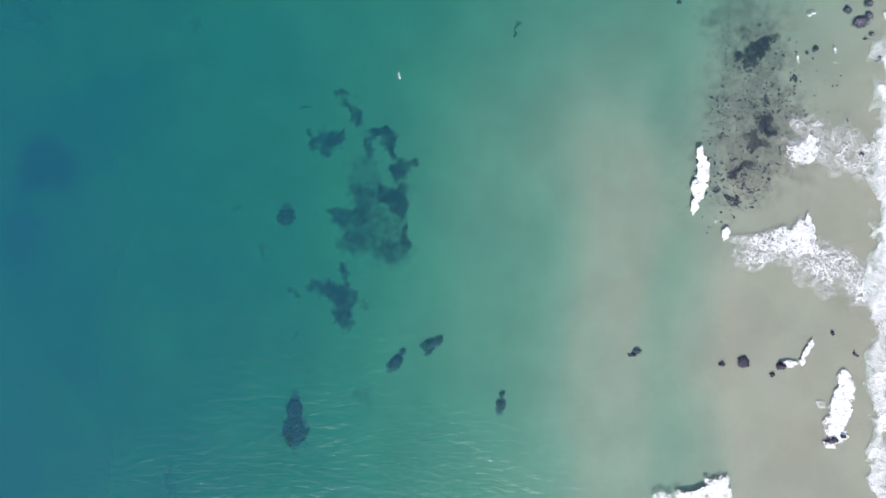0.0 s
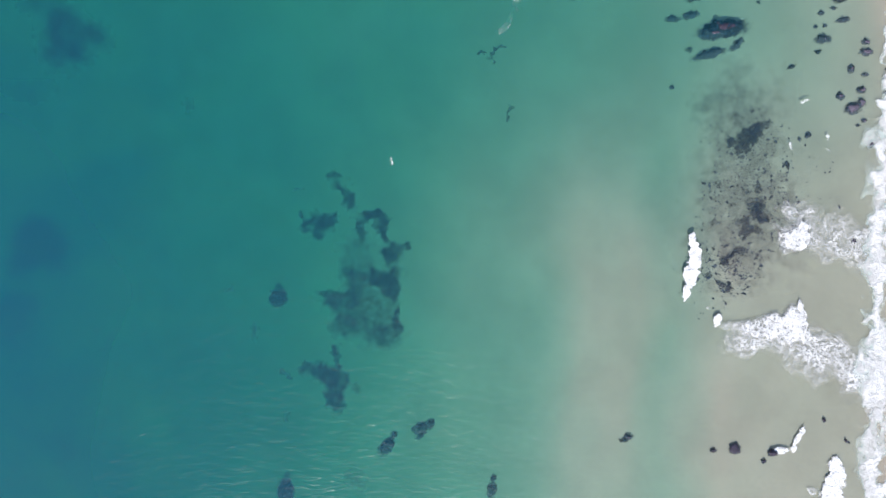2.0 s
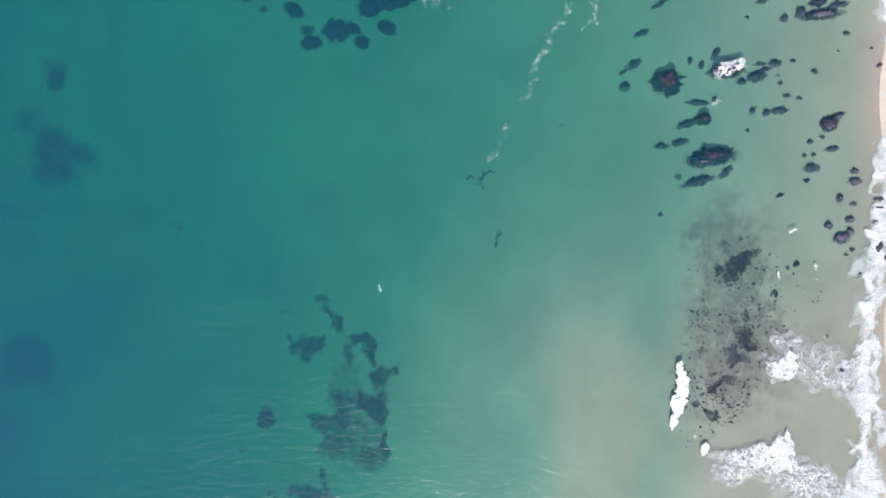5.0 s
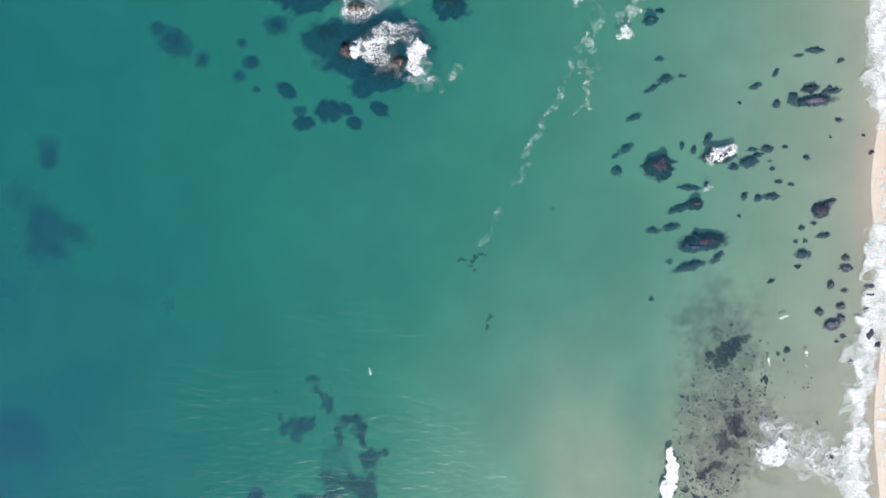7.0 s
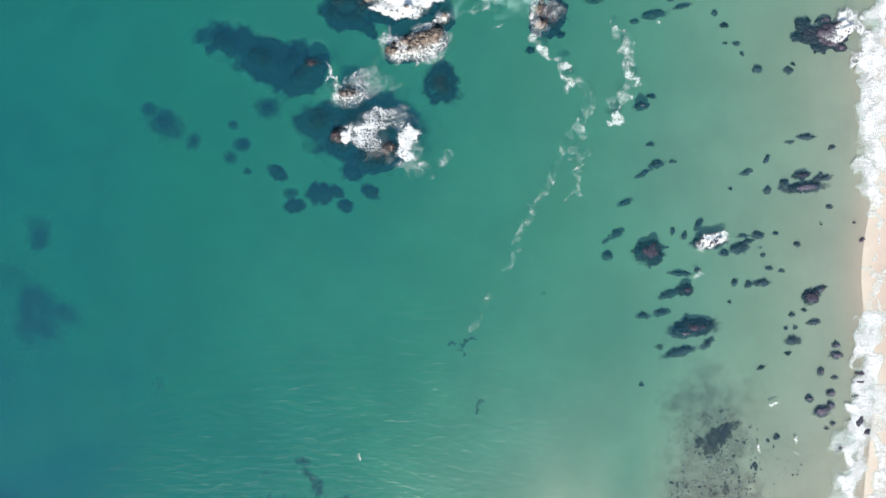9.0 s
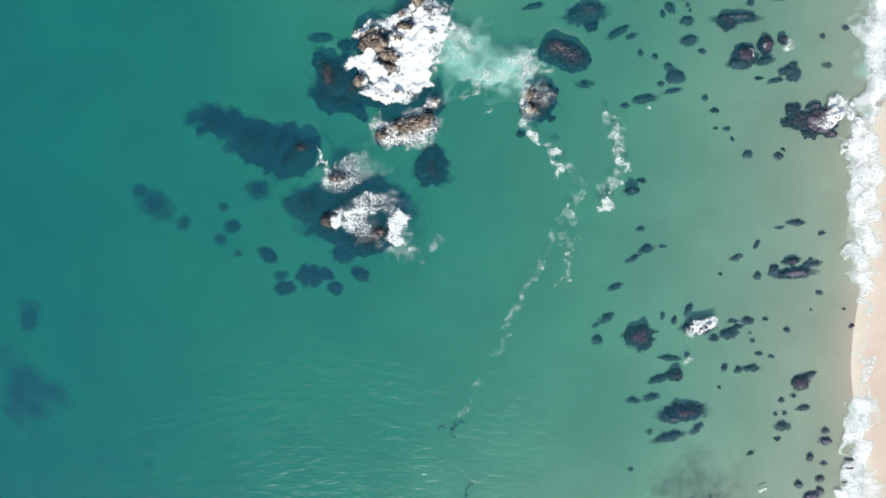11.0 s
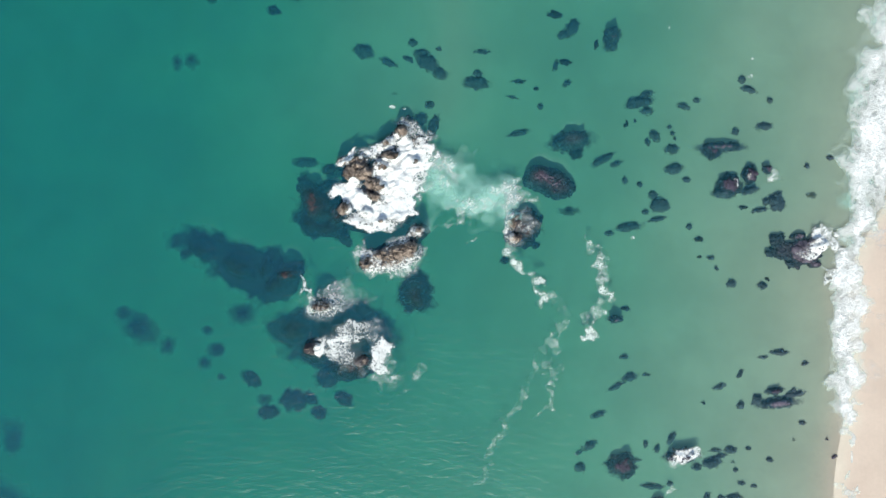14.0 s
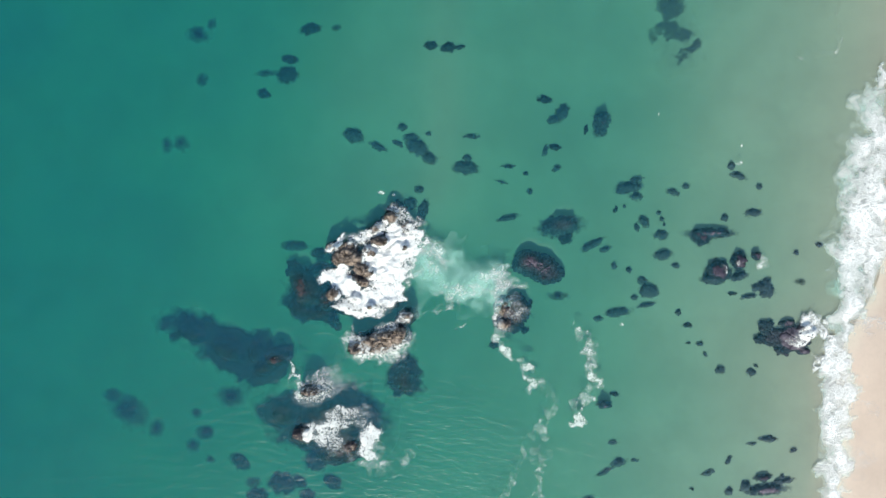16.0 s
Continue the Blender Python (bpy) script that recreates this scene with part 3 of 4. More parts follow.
rock(51.3, 60.5, 1.26, 0.52, 12, top=-0.1)
rock(49.1, 59.2, 0.89, 0.74, 92, soft=0.4)
rock(53.9, 60.1, 1.63, 0.37, 14)
rock(47.0, 58.5, 0.67, 0.52, 62)
rock(19.7, 97.1, 0.37, 0.3, 2)
rock(31.1, 87.5, 0.59, 0.37, 82)
rock(33.1, 87.0, 0.44, 0.37, 2)
rock(37.5, 93.2, 0.22, 0.22, 2)
rock(32.2, 95.4, 0.22, 0.22, 2)
rock(19.6, 78.6, 0.74, 0.52, 2, soft=0.6)
rock(15.6, 76.5, 0.59, 0.52, 2, soft=0.7)
rock(23.9, 83.3, 1.48, 0.59, 2, soft=1.0)
rock(5.0, 96.8, 0.59, 0.52, 2)
rock(4.1, 94.9, 0.96, 0.81, 2)
rock(5.6, 93.9, 1.7, 0.67, 72)
rock(-11.3, 88.8, 1.85, 0.67, -3, soft=0.5)
rock(-8.1, 88.0, 1.11, 0.81, 2, soft=0.6)
rock(3.7, 71.8, 2.81, 2.14, 57, top=-0.35, soft=0.6, label="Large brown weed-grown rock under clear green water")
rock(-19.3, 68.2, 1.92, 1.4, -8, soft=0.9)
rock(-29.3, 63.6, 1.26, 0.96, 72, soft=1.0)
rock(-22.8, 63.3, 1.18, 0.96, 2, soft=1.0)
rock(-24.0, 65.9, 0.81, 0.59, 2, soft=1.0)
rock(-33.2, 65.8, 2.96, 1.85, -29, soft=1.0, top=-1.9)
rock(-35.5, 67.9, 1.18, 0.89, 1, soft=1.0)
rock(-24.3, 61.5, 0.96, 0.89, 91, soft=1.0)
rock(-21.9, 59.7, 0.67, 0.52, 1, soft=1.0)
rock(-22.4, 63.4, 0.89, 0.89, 1, soft=1.0)
rock(-12.0, 56.9, 1.85, 1.48, 1, soft=0.7)
rock(-9.8, 57.2, 1.18, 0.74, -39, soft=0.8)
rock(-8.6, 55.4, 1.11, 0.89, -14, soft=0.7)
rock(-17.8, 59.6, 1.48, 0.89, -34, soft=0.8)
rock(-15.5, 55.2, 1.48, 0.96, 1, soft=0.8)
rock(-16.0, 56.9, 1.04, 0.74, 1, soft=0.9)
rock(-7.7, 60.0, 1.63, 1.4, 1, soft=0.8)
rock(-5.3, 57.3, 1.4, 0.89, -29, soft=0.7)
rock(28.5, 56.5, 1.11, 0.44, 25)
rock(27.5, 52.4, 1.18, 0.59, 31)
rock(26.2, 51.4, 0.59, 0.3, 31, soft=0.5)
rock(26.4, 49.4, 0.74, 0.67, 1)
rock(34.8, 52.8, 0.59, 0.37, 81)
rock(36.3, 52.3, 0.67, 0.44, 81)
rock(38.2, 53.8, 0.96, 0.52, 63)
rock(31.8, 49.9, 1.85, 1.7, 1, top=0.2)
rock(33.6, 50.6, 0.74, 0.3, 11, soft=0.5)
rock(39.5, 51.5, 2.37, 1.04, 6, top=0.35, label="Jagged rock breaking through small white surf")
rock(41.6, 50.1, 0.67, 0.52, 1)
rock(43.5, 50.8, 1.33, 0.74, 9)
rock(44.5, 51.6, 1.04, 0.37, 16)
rock(45.8, 52.5, 0.89, 0.52, 1)
rock(43.9, 52.4, 0.89, 0.22, 1)
rock(48.2, 52.8, 0.59, 0.22, 1)
rock(46.6, 49.9, 0.44, 0.22, 1)
rock(46.3, 50.9, 0.3, 0.22, 1, soft=0.5)
rock(50.9, 51.4, 0.59, 0.37, 1)
rock(35.9, 47.3, 1.63, 0.37, -2)
rock(38.1, 47.8, 0.44, 0.37, 1, soft=0.4)
rock(47.4, 48.2, 0.44, 0.3, 1)
rock(49.0, 47.9, 0.67, 0.15, 1)
rock(43.0, 46.3, 0.67, 0.44, 81)
rock(44.8, 46.0, 0.59, 0.52, 1)
rock(46.5, 46.3, 1.33, 0.44, 4)
rock(36.6, 45.2, 1.18, 0.81, 1, top=0.1)
rock(34.6, 44.5, 1.63, 0.52, 19)
rock(52.9, 44.6, 1.33, 1.04, 41, top=0.12)
rock(54.1, 45.6, 0.89, 0.44, 26)
rock(31.2, 41.6, 1.04, 0.44, 1)
rock(33.6, 42.1, 1.18, 0.52, 13)
rock(37.9, 40.3, 3.25, 1.18, 6, top=0.08)
rock(36.6, 39.5, 2.37, 0.67, 1, top=-0.15)
rock(36.0, 36.9, 2.51, 0.59, 16)
rock(39.6, 38.2, 1.18, 0.52, 46, soft=0.5)
rock(50.7, 38.8, 1.11, 0.67, 6)
rock(50.4, 42.2, 0.52, 0.3, 1)
rock(49.7, 40.4, 0.3, 0.22, 1)
rock(50.9, 40.5, 0.3, 0.22, 1)
rock(53.3, 41.3, 1.04, 0.37, 13)
rock(52.0, 42.8, 0.52, 0.22, 1)
rock(50.2, 37.2, 0.59, 0.22, 21, soft=0.6)
rock(46.6, 35.2, 0.67, 0.22, 21, soft=0.6)
rock(33.4, 37.5, 0.59, 0.37, 1, soft=0.9)
rock(31.1, 32.5, 0.37, 0.22, 1)
rock(56.2, 38.4, 0.59, 0.44, 1, soft=0.5)
rock(56.2, 37.1, 0.89, 0.59, 1, soft=0.5)
rock(54.3, 34.9, 0.67, 0.44, 71, soft=0.5)
rock(56.1, 34.1, 0.59, 0.3, 1, soft=0.5)
rock(59.4, 34.8, 0.74, 0.37, 1, soft=0.5)
rock(59.2, 33.7, 0.96, 0.3, -9, soft=0.5)
rock(58.8, 31.9, 0.67, 0.22, 26, soft=0.5)
rock(54.6, 29.7, 1.26, 0.81, 11, soft=0.5)
rock(55.7, 30.5, 0.67, 0.59, 91, soft=0.5)
rock(55.7, 32.1, 0.74, 0.44, 1, soft=0.5)
rock(52.9, 31.3, 0.67, 0.52, 1, soft=0.5)
rock(56.0, 28.1, 0.44, 0.3, 1, soft=0.5)
rock(55.2, 27.4, 0.52, 0.22, 1, soft=0.5)
rock(56.8, 25.0, 0.67, 0.37, 36, soft=0.5)
rock(48.7, 26.2, 0.67, 0.37, 36)
rock(47.6, 25.7, 0.3, 0.15, 1)
rock(59.4, 28.5, 0.96, 0.59, 61, soft=0.5)
rock(60.3, 27.2, 0.59, 0.37, 31, soft=0.5)
rock(53.9, 54.1, 0.3, 0.22, 1, soft=0.6)
rock(58.2, 54.4, 0.3, 0.22, 1, soft=0.6)
rock(59.1, 52.2, 0.37, 0.3, 1, soft=0.6)
rock(55.0, 56.4, 0.52, 0.3, 1)
rock(42.3, 43.7, 0.3, 0.22, 1, soft=0.7)
rock(53.8, 60.6, 0.37, 0.3, 1)
rock(42.2, 58.6, 0.37, 0.22, 1, soft=0.6)
rock(39.2, -14.7, 0.81, 0.81, 0)
rock(36.4, -15.0, 0.44, 0.37, 0, soft=0.6)
rock(44.1, -15.2, 0.74, 0.59, 0, top=0.3)
rock(43.0, -16.4, 0.37, 0.3, 0)
rock(25.4, -13.4, 0.67, 0.52, 0)
rock(24.7, -13.8, 0.59, 0.3, 0, soft=0.6)
rock(50.8, -11.0, 0.3, 0.3, 0)
rock(53.7, -13.7, 0.3, 0.3, 0)
rock(54.1, -14.0, 0.22, 0.15, 0)
rock(7.6, -20.7, 1.18, 0.67, 80)
rock(7.8, -19.2, 0.59, 0.37, 70)
rock(-6.4, -15.2, 1.48, 0.81, 52)
rock(-5.4, -13.7, 0.67, 0.44, 60)
rock(-1.9, -12.7, 1.18, 0.81, 30)
rock(-0.6, -12.1, 0.81, 0.59, 50)
rock(-1.8, -13.6, 0.89, 0.37, 30)
rock(50.7, -25.0, 1.18, 0.59, 10, top=0.3)
rock(52.1, -24.4, 0.67, 0.37, 0, top=0.3)
rock(-21.2, 4.3, 1.26, 1.18, 0, soft=0.8, top=-2.2)
rock(54.6, 12.4, 0.44, 0.37, 0, top=0.1)
rock(45.9, 22.5, 0.37, 0.22, 70)
rock(-20.1, -24.7, 2.37, 1.85, 85, soft=0.6, top=-1.3)
rock(-20.1, -21.7, 1.48, 1.18, 80, soft=0.8, top=-1.6)

# the reefs that break the swell
reef("Tall craggy brown reef awash in thick white surf", [(-0.9, 87.0, 6.45, 3.99, 40, 0.35), (-3.9, 87.6, 2.35, 1.52, -8, 1.35), (-5.0, 87.2, 1.29, 1.14, 2, 1.3), (-1.7, 85.8, 1.9, 1.14, -18, 1.3), (-2.1, 84.4, 1.67, 0.84, -13, 1.25), (-4.3, 88.8, 1.67, 0.84, 22, 1.1), (0.2, 89.7, 1.44, 0.76, -3, 1.35), (-1.1, 88.4, 1.29, 0.68, -18, 1.15), (1.6, 92.9, 1.21, 1.06, 2, 1.3), (3.4, 89.1, 0.76, 0.68, 2, 1.1), (-5.6, 82.6, 1.29, 0.99, 22, 1.1), (-0.6, 91.2, 1.37, 0.76, 32, 1.0), (-2.6, 82.2, 0.84, 0.76, 2, 0.9), (-0.7, 81.2, 0.76, 0.53, 2, 0.7), (-6.1, 88.8, 1.14, 0.91, 22, 0.5), (3.5, 91.4, 1.67, 1.52, 22, 0.35), (0.5, 92.0, 1.9, 0.91, 37, -0.1), (2.1, 94.0, 1.29, 0.99, 37, -0.3), (-3.3, 80.9, 2.66, 1.14, -3, 0.2), (1.6, 81.8, 1.9, 0.91, 12, 0.2)])
reef("Square dark reef with brown top just under water", [(-8.9, 82.8, 3.04, 3.49, 10, -0.55), (-10.5, 84.5, 1.82, 1.9, 7, -0.5), (-10.3, 80.7, 1.9, 2.09, 2, -0.8), (-7.9, 80.0, 2.66, 1.67, 2, -0.75), (-9.9, 83.3, 1.29, 2.66, 10, 0.02), (-6.6, 81.9, 1.52, 1.67, 2, -0.1), (-5.7, 79.1, 1.29, 0.76, 2, -0.9), (-11.5, 85.4, 1.37, 0.99, 12, -0.7), (-7.8, 85.3, 1.37, 1.14, 2, -0.6)])
reef("Low bare brown reef ringed with white foam", [(0.6, 76.6, 4.18, 1.9, 16, 0.95), (1.7, 77.3, 2.35, 1.29, 22, 1.4), (3.2, 77.9, 1.14, 0.99, 2, 1.3), (0.2, 76.6, 1.37, 0.84, 22, 1.25), (-2.6, 75.6, 1.14, 0.99, 12, 1.35), (-1.3, 76.8, 1.52, 0.76, 12, 0.8), (3.9, 79.8, 1.75, 1.14, 27, 0.3), (4.1, 80.2, 0.91, 0.53, 22, 0.8)])
reef("Broad dark reef with brown heads and lacy foam", [(-5.2, 66.0, 6.83, 4.6, -8, -0.8), (-11.9, 66.5, 3.42, 3.12, 2, -0.9), (-8.8, 63.7, 3.26, 2.37, 2, -0.6), (-8.1, 69.9, 1.89, 0.87, 10, 1.1), (-9.5, 64.3, 1.31, 1.17, 32, 1.1), (-3.9, 62.2, 3.83, 2.21, 14, -0.05), (4.0, 71.2, 1.78, 2.52, 17, -0.5), (-2.7, 63.0, 1.76, 1.17, 2, 0.35)])
reef("Long deep dark reef with one brown head at the surface", [(-19.7, 74.6, 4.63, 2.54, -26, -1.3), (-24.7, 76.7, 3.89, 1.94, -23, -1.5), (-16.0, 74.5, 1.94, 2.54, 2, -1.4), (-14.5, 72.6, 3.42, 2.08, 32, -0.9), (-13.0, 73.8, 1.77, 0.88, 2, 0.12)], fringe=1.1)
reef("Purple-brown rounded reef just awash behind the surf", [(21.1, 87.1, 3.39, 1.77, -10, 0.02), (19.8, 87.8, 1.77, 1.47, 2, 0.08), (22.4, 86.1, 2.06, 1.25, -3, -0.1)], stone=ROCK)
reef("Small jagged grey-brown reef ringed with foam", [(16.6, 81.7, 1.09, 1.31, 2, 1.2), (16.7, 79.5, 1.17, 0.88, 2, 0.9), (18.5, 81.4, 1.92, 1.92, 2, -0.3), (17.7, 80.5, 1.92, 2.21, 2, -0.1)])
reef("Jagged dark reef at the edge of the surf", [(52.2, 78.9, 1.84, 1.25, 2, -0.15), (54.6, 78.8, 2.35, 1.76, -3, 0.3), (56.2, 79.7, 1.46, 1.17, 2, 0.6), (50.7, 80.1, 0.59, 0.74, 2, -0.2), (51.2, 80.3, 0.88, 0.59, 22, -0.1), (53.2, 77.1, 1.11, 0.52, -8, -0.1), (53.8, 80.8, 1.03, 0.52, 12, 0), (50.3, 78.5, 0.74, 0.52, 2, -0.2), (56.0, 77.2, 1.03, 0.51, 2, 0.1)], stone=ROCK)

# seaweed
weed_bed("Blurred purple-brown seaweed over a deep rocky patch", [(-15.5, 14.1, 2.28, 1.52, 10, 1), (-17.0, 14.9, 1.06, 1.21, 0, 1), (-13.5, 15.0, 1.06, 0.76, 20, 0.94), (-12.1, 18.3, 1.06, 2.12, 30, 0.83), (-13.6, 20.6, 0.68, 0.91, 0, 0.71), (-8.5, 15.4, 2.12, 0.91, 0, 1), (-7.0, 13.6, 0.76, 1.82, 25, 1), (-9.8, 13.6, 0.76, 1.67, 0, 0.83), (-5.6, 10.7, 1.52, 1.67, 0, 0.89), (-7.1, 7.3, 2.43, 1.67, 0, 1), (-5.2, 1.6, 0.83, 1.82, 0, 1), (-3.7, 11.3, 0.61, 0.76, 0, 0.83), (-12.4, 4.2, 3.03, 1.52, 10, 0.92), (-14.7, 4.6, 1.37, 0.76, 0, 0.89), (-10.9, 6.9, 1.52, 2.12, 0, 0.77), (-9.4, 2.7, 3.94, 3.94, 0, 0.68), (-7.1, -0.3, 2.73, 1.97, 0, 0.71), (-12.1, 1.2, 2.12, 1.82, 0, 0.73), (-6.0, 5.4, 1.21, 1.67, 0, 1), (-13.2, -3.0, 0.68, 1.67, 0, 0.83), (-10.9, -7.5, 0.76, 1.06, 0, 0.59), (-10.2, 9.9, 2.58, 3.03, 0, 0.53)], scale=1.5, wobble=1.0, res=0.3)
weed_bed("Dark seaweed on a low rock under green water", [(-14.5, -6.0, 2.43, 1.52, -10, 1), (-13.2, -9.0, 1.22, 2.13, 5, 1), (-15.5, -5.4, 1.82, 0.91, 0, 0.9), (-17.0, -5.1, 1.06, 0.68, 0, 0.7), (-20.1, -5.8, 0.76, 0.68, 0, 0.75), (-12.3, -6.4, 0.76, 1.37, 0, 0.7), (-28.3, 5.2, 0.99, 0.68, 30, 0.65), (-24.6, -0.3, 0.68, 1.52, 10, 0.55), (-18.2, 19.3, 0.76, 0.46, 0, 0.6), (-10.6, -19.7, 1.52, 1.37, 0, 0.5), (-27.3, 6.2, 0.61, 0.61, 0, 0.5), (-19.7, -11.7, 0.76, 0.61, 0, 0.45)], scale=1.5, wobble=1.0, res=0.3)
weed_bed("Dark seaweed on deep blue sea bed", [(-55.2, 10.9, 4.79, 4.33, 15, 0.8), (-58.3, 1.6, 3.56, 4.02, 0, 0.55), (-50.6, -15.4, 2.17, 3.56, 0, 0.4), (-37.0, -31.2, 0.93, 2.63, 10, 0.5), (-56.0, 32.6, 3.87, 1.7, 0, 0.35)], HAZY, scale=4.0, res=0.6, wobble=0.6)
weed_bed("Dark seaweed on deep blue sea bed", [(-49.9, 40.2, 4.79, 3.4, -30, 0.8), (-54.1, 44.4, 2.32, 2.32, 0, 0.5), (-50.3, 50.5, 1.86, 1.86, 0, 0.55), (-33.2, 31.0, 0.93, 0.77, 40, 0.4)], HAZY, scale=4.0, res=0.6, wobble=0.6)
weed_bed("Dark seaweed on deep blue sea bed", [(-50.8, 51.2, 2.01, 2.63, 2, 0.55), (-51.3, 38.0, 2.78, 3.09, 2, 0.5)], HAZY, scale=4.0, res=0.6, wobble=0.6)
weed_bed("Loose drifts of purple-brown seaweed on pale sand", [(41.1, 26.0, 2.22, 1.18, 45, 0.8), (41.8, 26.8, 1.18, 0.89, 0, 0.8), (38.7, 25.1, 0.67, 0.67, 0, 0.8), (40.2, 24.3, 1.04, 0.74, 30, 0.76), (43.5, 27.6, 1.04, 0.67, 20, 0.48), (42.0, 16.7, 1.33, 1.04, 0, 0.8), (42.7, 15.5, 1.04, 0.89, 0, 0.8), (40.5, 15.0, 1.04, 0.81, 0, 0.72), (41.5, 13.8, 1.18, 0.67, -20, 0.72), (40.4, 13.2, 0.74, 0.74, 0, 0.72), (38.9, 10.6, 1.63, 0.67, 25, 0.8), (39.8, 11.3, 0.89, 0.59, 0, 0.76), (38.0, 9.5, 0.74, 0.59, 0, 0.72), (37.4, 6.7, 1.33, 0.37, -25, 0.68), (38.2, 5.8, 0.59, 0.44, 0, 0.64), (42.2, 19.3, 0.74, 1.04, 0, 0.48), (40.4, 18.6, 0.59, 0.59, 0, 0.48), (38.9, 17.1, 0.59, 0.44, 0, 0.4), (46.0, 22.3, 0.52, 0.44, 0, 0.72), (36.3, 14.9, 0.59, 0.59, 0, 0.4), (35.6, 7.8, 0.59, 0.44, 0, 0.48), (37.0, 20.0, 0.74, 0.59, 0, 0.36), (39.6, 28.2, 1.04, 1.04, 0, 0.4)], DRIFT_WEED, res=0.15, scale=0.55, wobble=1.6)
weed_bed("Thin brown weed litter lying over pale sand", [(40.4, 18.3, 5.89, 11.05, -5, 0.62), (40.7, 28.6, 5.52, 5.15, 10, 0.55), (38.5, 12.4, 6.63, 6.63, 0, 0.4), (39.2, 33.0, 5.15, 2.95, 20, 0.35), (43.7, 13.8, 4.42, 5.89, 0, 0.4)], LITTER, res=0.5, scale=4.0)
weed_bed("Ragged dark seaweed drifting over green shallows", [(37.5, 121.9, 1.77, 1.33, 2, 0.85), (38.1, 118.9, 2.5, 0.96, -18, 0.85), (40.3, 116.7, 1.47, 0.44, 27, 0.95), (35.7, 118.1, 0.74, 1.03, 2, 0.5), (39.0, 115.1, 0.66, 0.66, 2, 0.55), (38.6, 117.3, 2.95, 4.42, 2, 0.25)], WEED, res=0.22, scale=1.2)
weed_bed("Forked frond of dark seaweed on the sea bed", [(8.2, 37.5, 1.12, 0.45, 26, 0.9), (6.4, 36.8, 1.12, 0.3, -7, 0.85), (7.4, 36.1, 0.37, 0.67, 1, 0.7), (9.5, 28.8, 0.3, 0.89, -14, 0.6), (10.0, 29.9, 0.22, 0.6, -9, 0.5), (18.2, 44.4, 0.52, 0.37, 1, 0.4)], WEED, res=0.22, scale=1.0)

# loose scraps of weed strewn over the sand
def weed_scraps(label, blobs, count):
    rng = random.Random(7)
    bm = bmesh.new()
    for x, y, a, b, ang, strength in blobs:
        for _ in range(int(count * strength)):
            r, th = rng.random() ** 0.6, rng.uniform(0, 6.283)
            u, v = a * r * math.cos(th), b * r * math.sin(th)
            c, s = math.cos(radians(ang)), math.sin(radians(ang))
            px, py = x + c * u - s * v, y + s * u + c * v
            size = rng.uniform(0.04, 0.10) * (2.0 if rng.random() < 0.2 else 1.0)
            turn = Matrix.Translation((px, py, float(sea_bed(np.array(px), np.array(py))) + 0.05)) @ Euler((rng.uniform(-0.4, 0.4), rng.uniform(-0.4, 0.4), rng.uniform(0, 6.28))).to_matrix().to_4x4()
            bmesh.ops.create_icosphere(bm, subdivisions=1, radius=1.0, matrix=turn @ Matrix.Diagonal((size * rng.uniform(1, 2.0), size, size * 0.5, 1)))
    me = bpy.data.meshes.new("seaweed_scraps")
    bm.to_mesh(me)
    bm.free()
    return tagged(part("seaweed_scraps", me, TUFT), label, "seaweed", kind="stuff")


weed_scraps("Small dark scraps of seaweed strewn on pale sand", [(40.7, 23.4, 6.26, 7.36, -20, 0.9), (40.7, 14.6, 6.63, 7.36, 0, 1.1), (38.5, 8.7, 4.42, 3.68, 0, 0.8), (47.4, 17.5, 5.89, 8.84, 0, 0.3), (34.9, 6.5, 5.15, 4.42, 0, 0.15)], 260)

# white water
foam("Thick white surf breaking over the tall reef", [(1.0, 86.5, 2.85, 3.23, 2, 1.2), (2.8, 89.4, 1.9, 2.28, 12, 1.0), (4.3, 91.0, 1.37, 1.52, 2, 0.8), (-5.4, 85.4, 1.97, 1.29, 2, 1.05), (-6.5, 84.6, 1.52, 1.06, 12, 0.85), (-4.2, 83.9, 1.67, 1.37, 2, 1.0), (-1.5, 82.3, 3.04, 1.52, 2, 0.95), (1.2, 82.9, 2.28, 1.52, 2, 1.0), (-3.3, 80.9, 1.9, 0.99, 2, 0.7), (0.1, 80.6, 2.28, 0.76, 2, 0.62), (-5.1, 89.6, 1.75, 0.91, 17, 0.75), (-1.7, 90.1, 1.9, 0.91, 32, 0.7), (0.5, 91.6, 1.52, 0.91, 37, 0.8), (2.7, 92.9, 1.29, 1.29, 22, 0.62), (5.0, 92.2, 0.99, 0.84, 2, 0.5), (1.9, 94.0, 1.29, 0.76, 2, 0.5), (-7.6, 84.5, 0.91, 1.14, 2, 0.6), (5.3, 88.8, 0.91, 1.52, 2, 0.65), (4.5, 86.5, 0.91, 1.67, 2, 0.6)], rise=0.1, wobble=1.3, scale=1.5, res=0.16)
foam("White foam ring round the low brown reef", [(-1.3, 76.4, 2.66, 1.37, 14, 0.62), (1.8, 75.7, 3.04, 1.52, 12, 0.66), (3.9, 80.0, 1.37, 0.99, 22, 0.72), (2.6, 79.0, 1.52, 0.84, 32, 0.66), (-1.2, 74.9, 1.52, 0.76, 2, 0.7), (-2.8, 77.1, 0.91, 1.29, 2, 0.66), (1.3, 78.4, 1.52, 0.76, 22, 0.6), (4.2, 77.3, 0.76, 1.29, 2, 0.55)], LACE, wobble=1.3, scale=1.2, res=0.15)
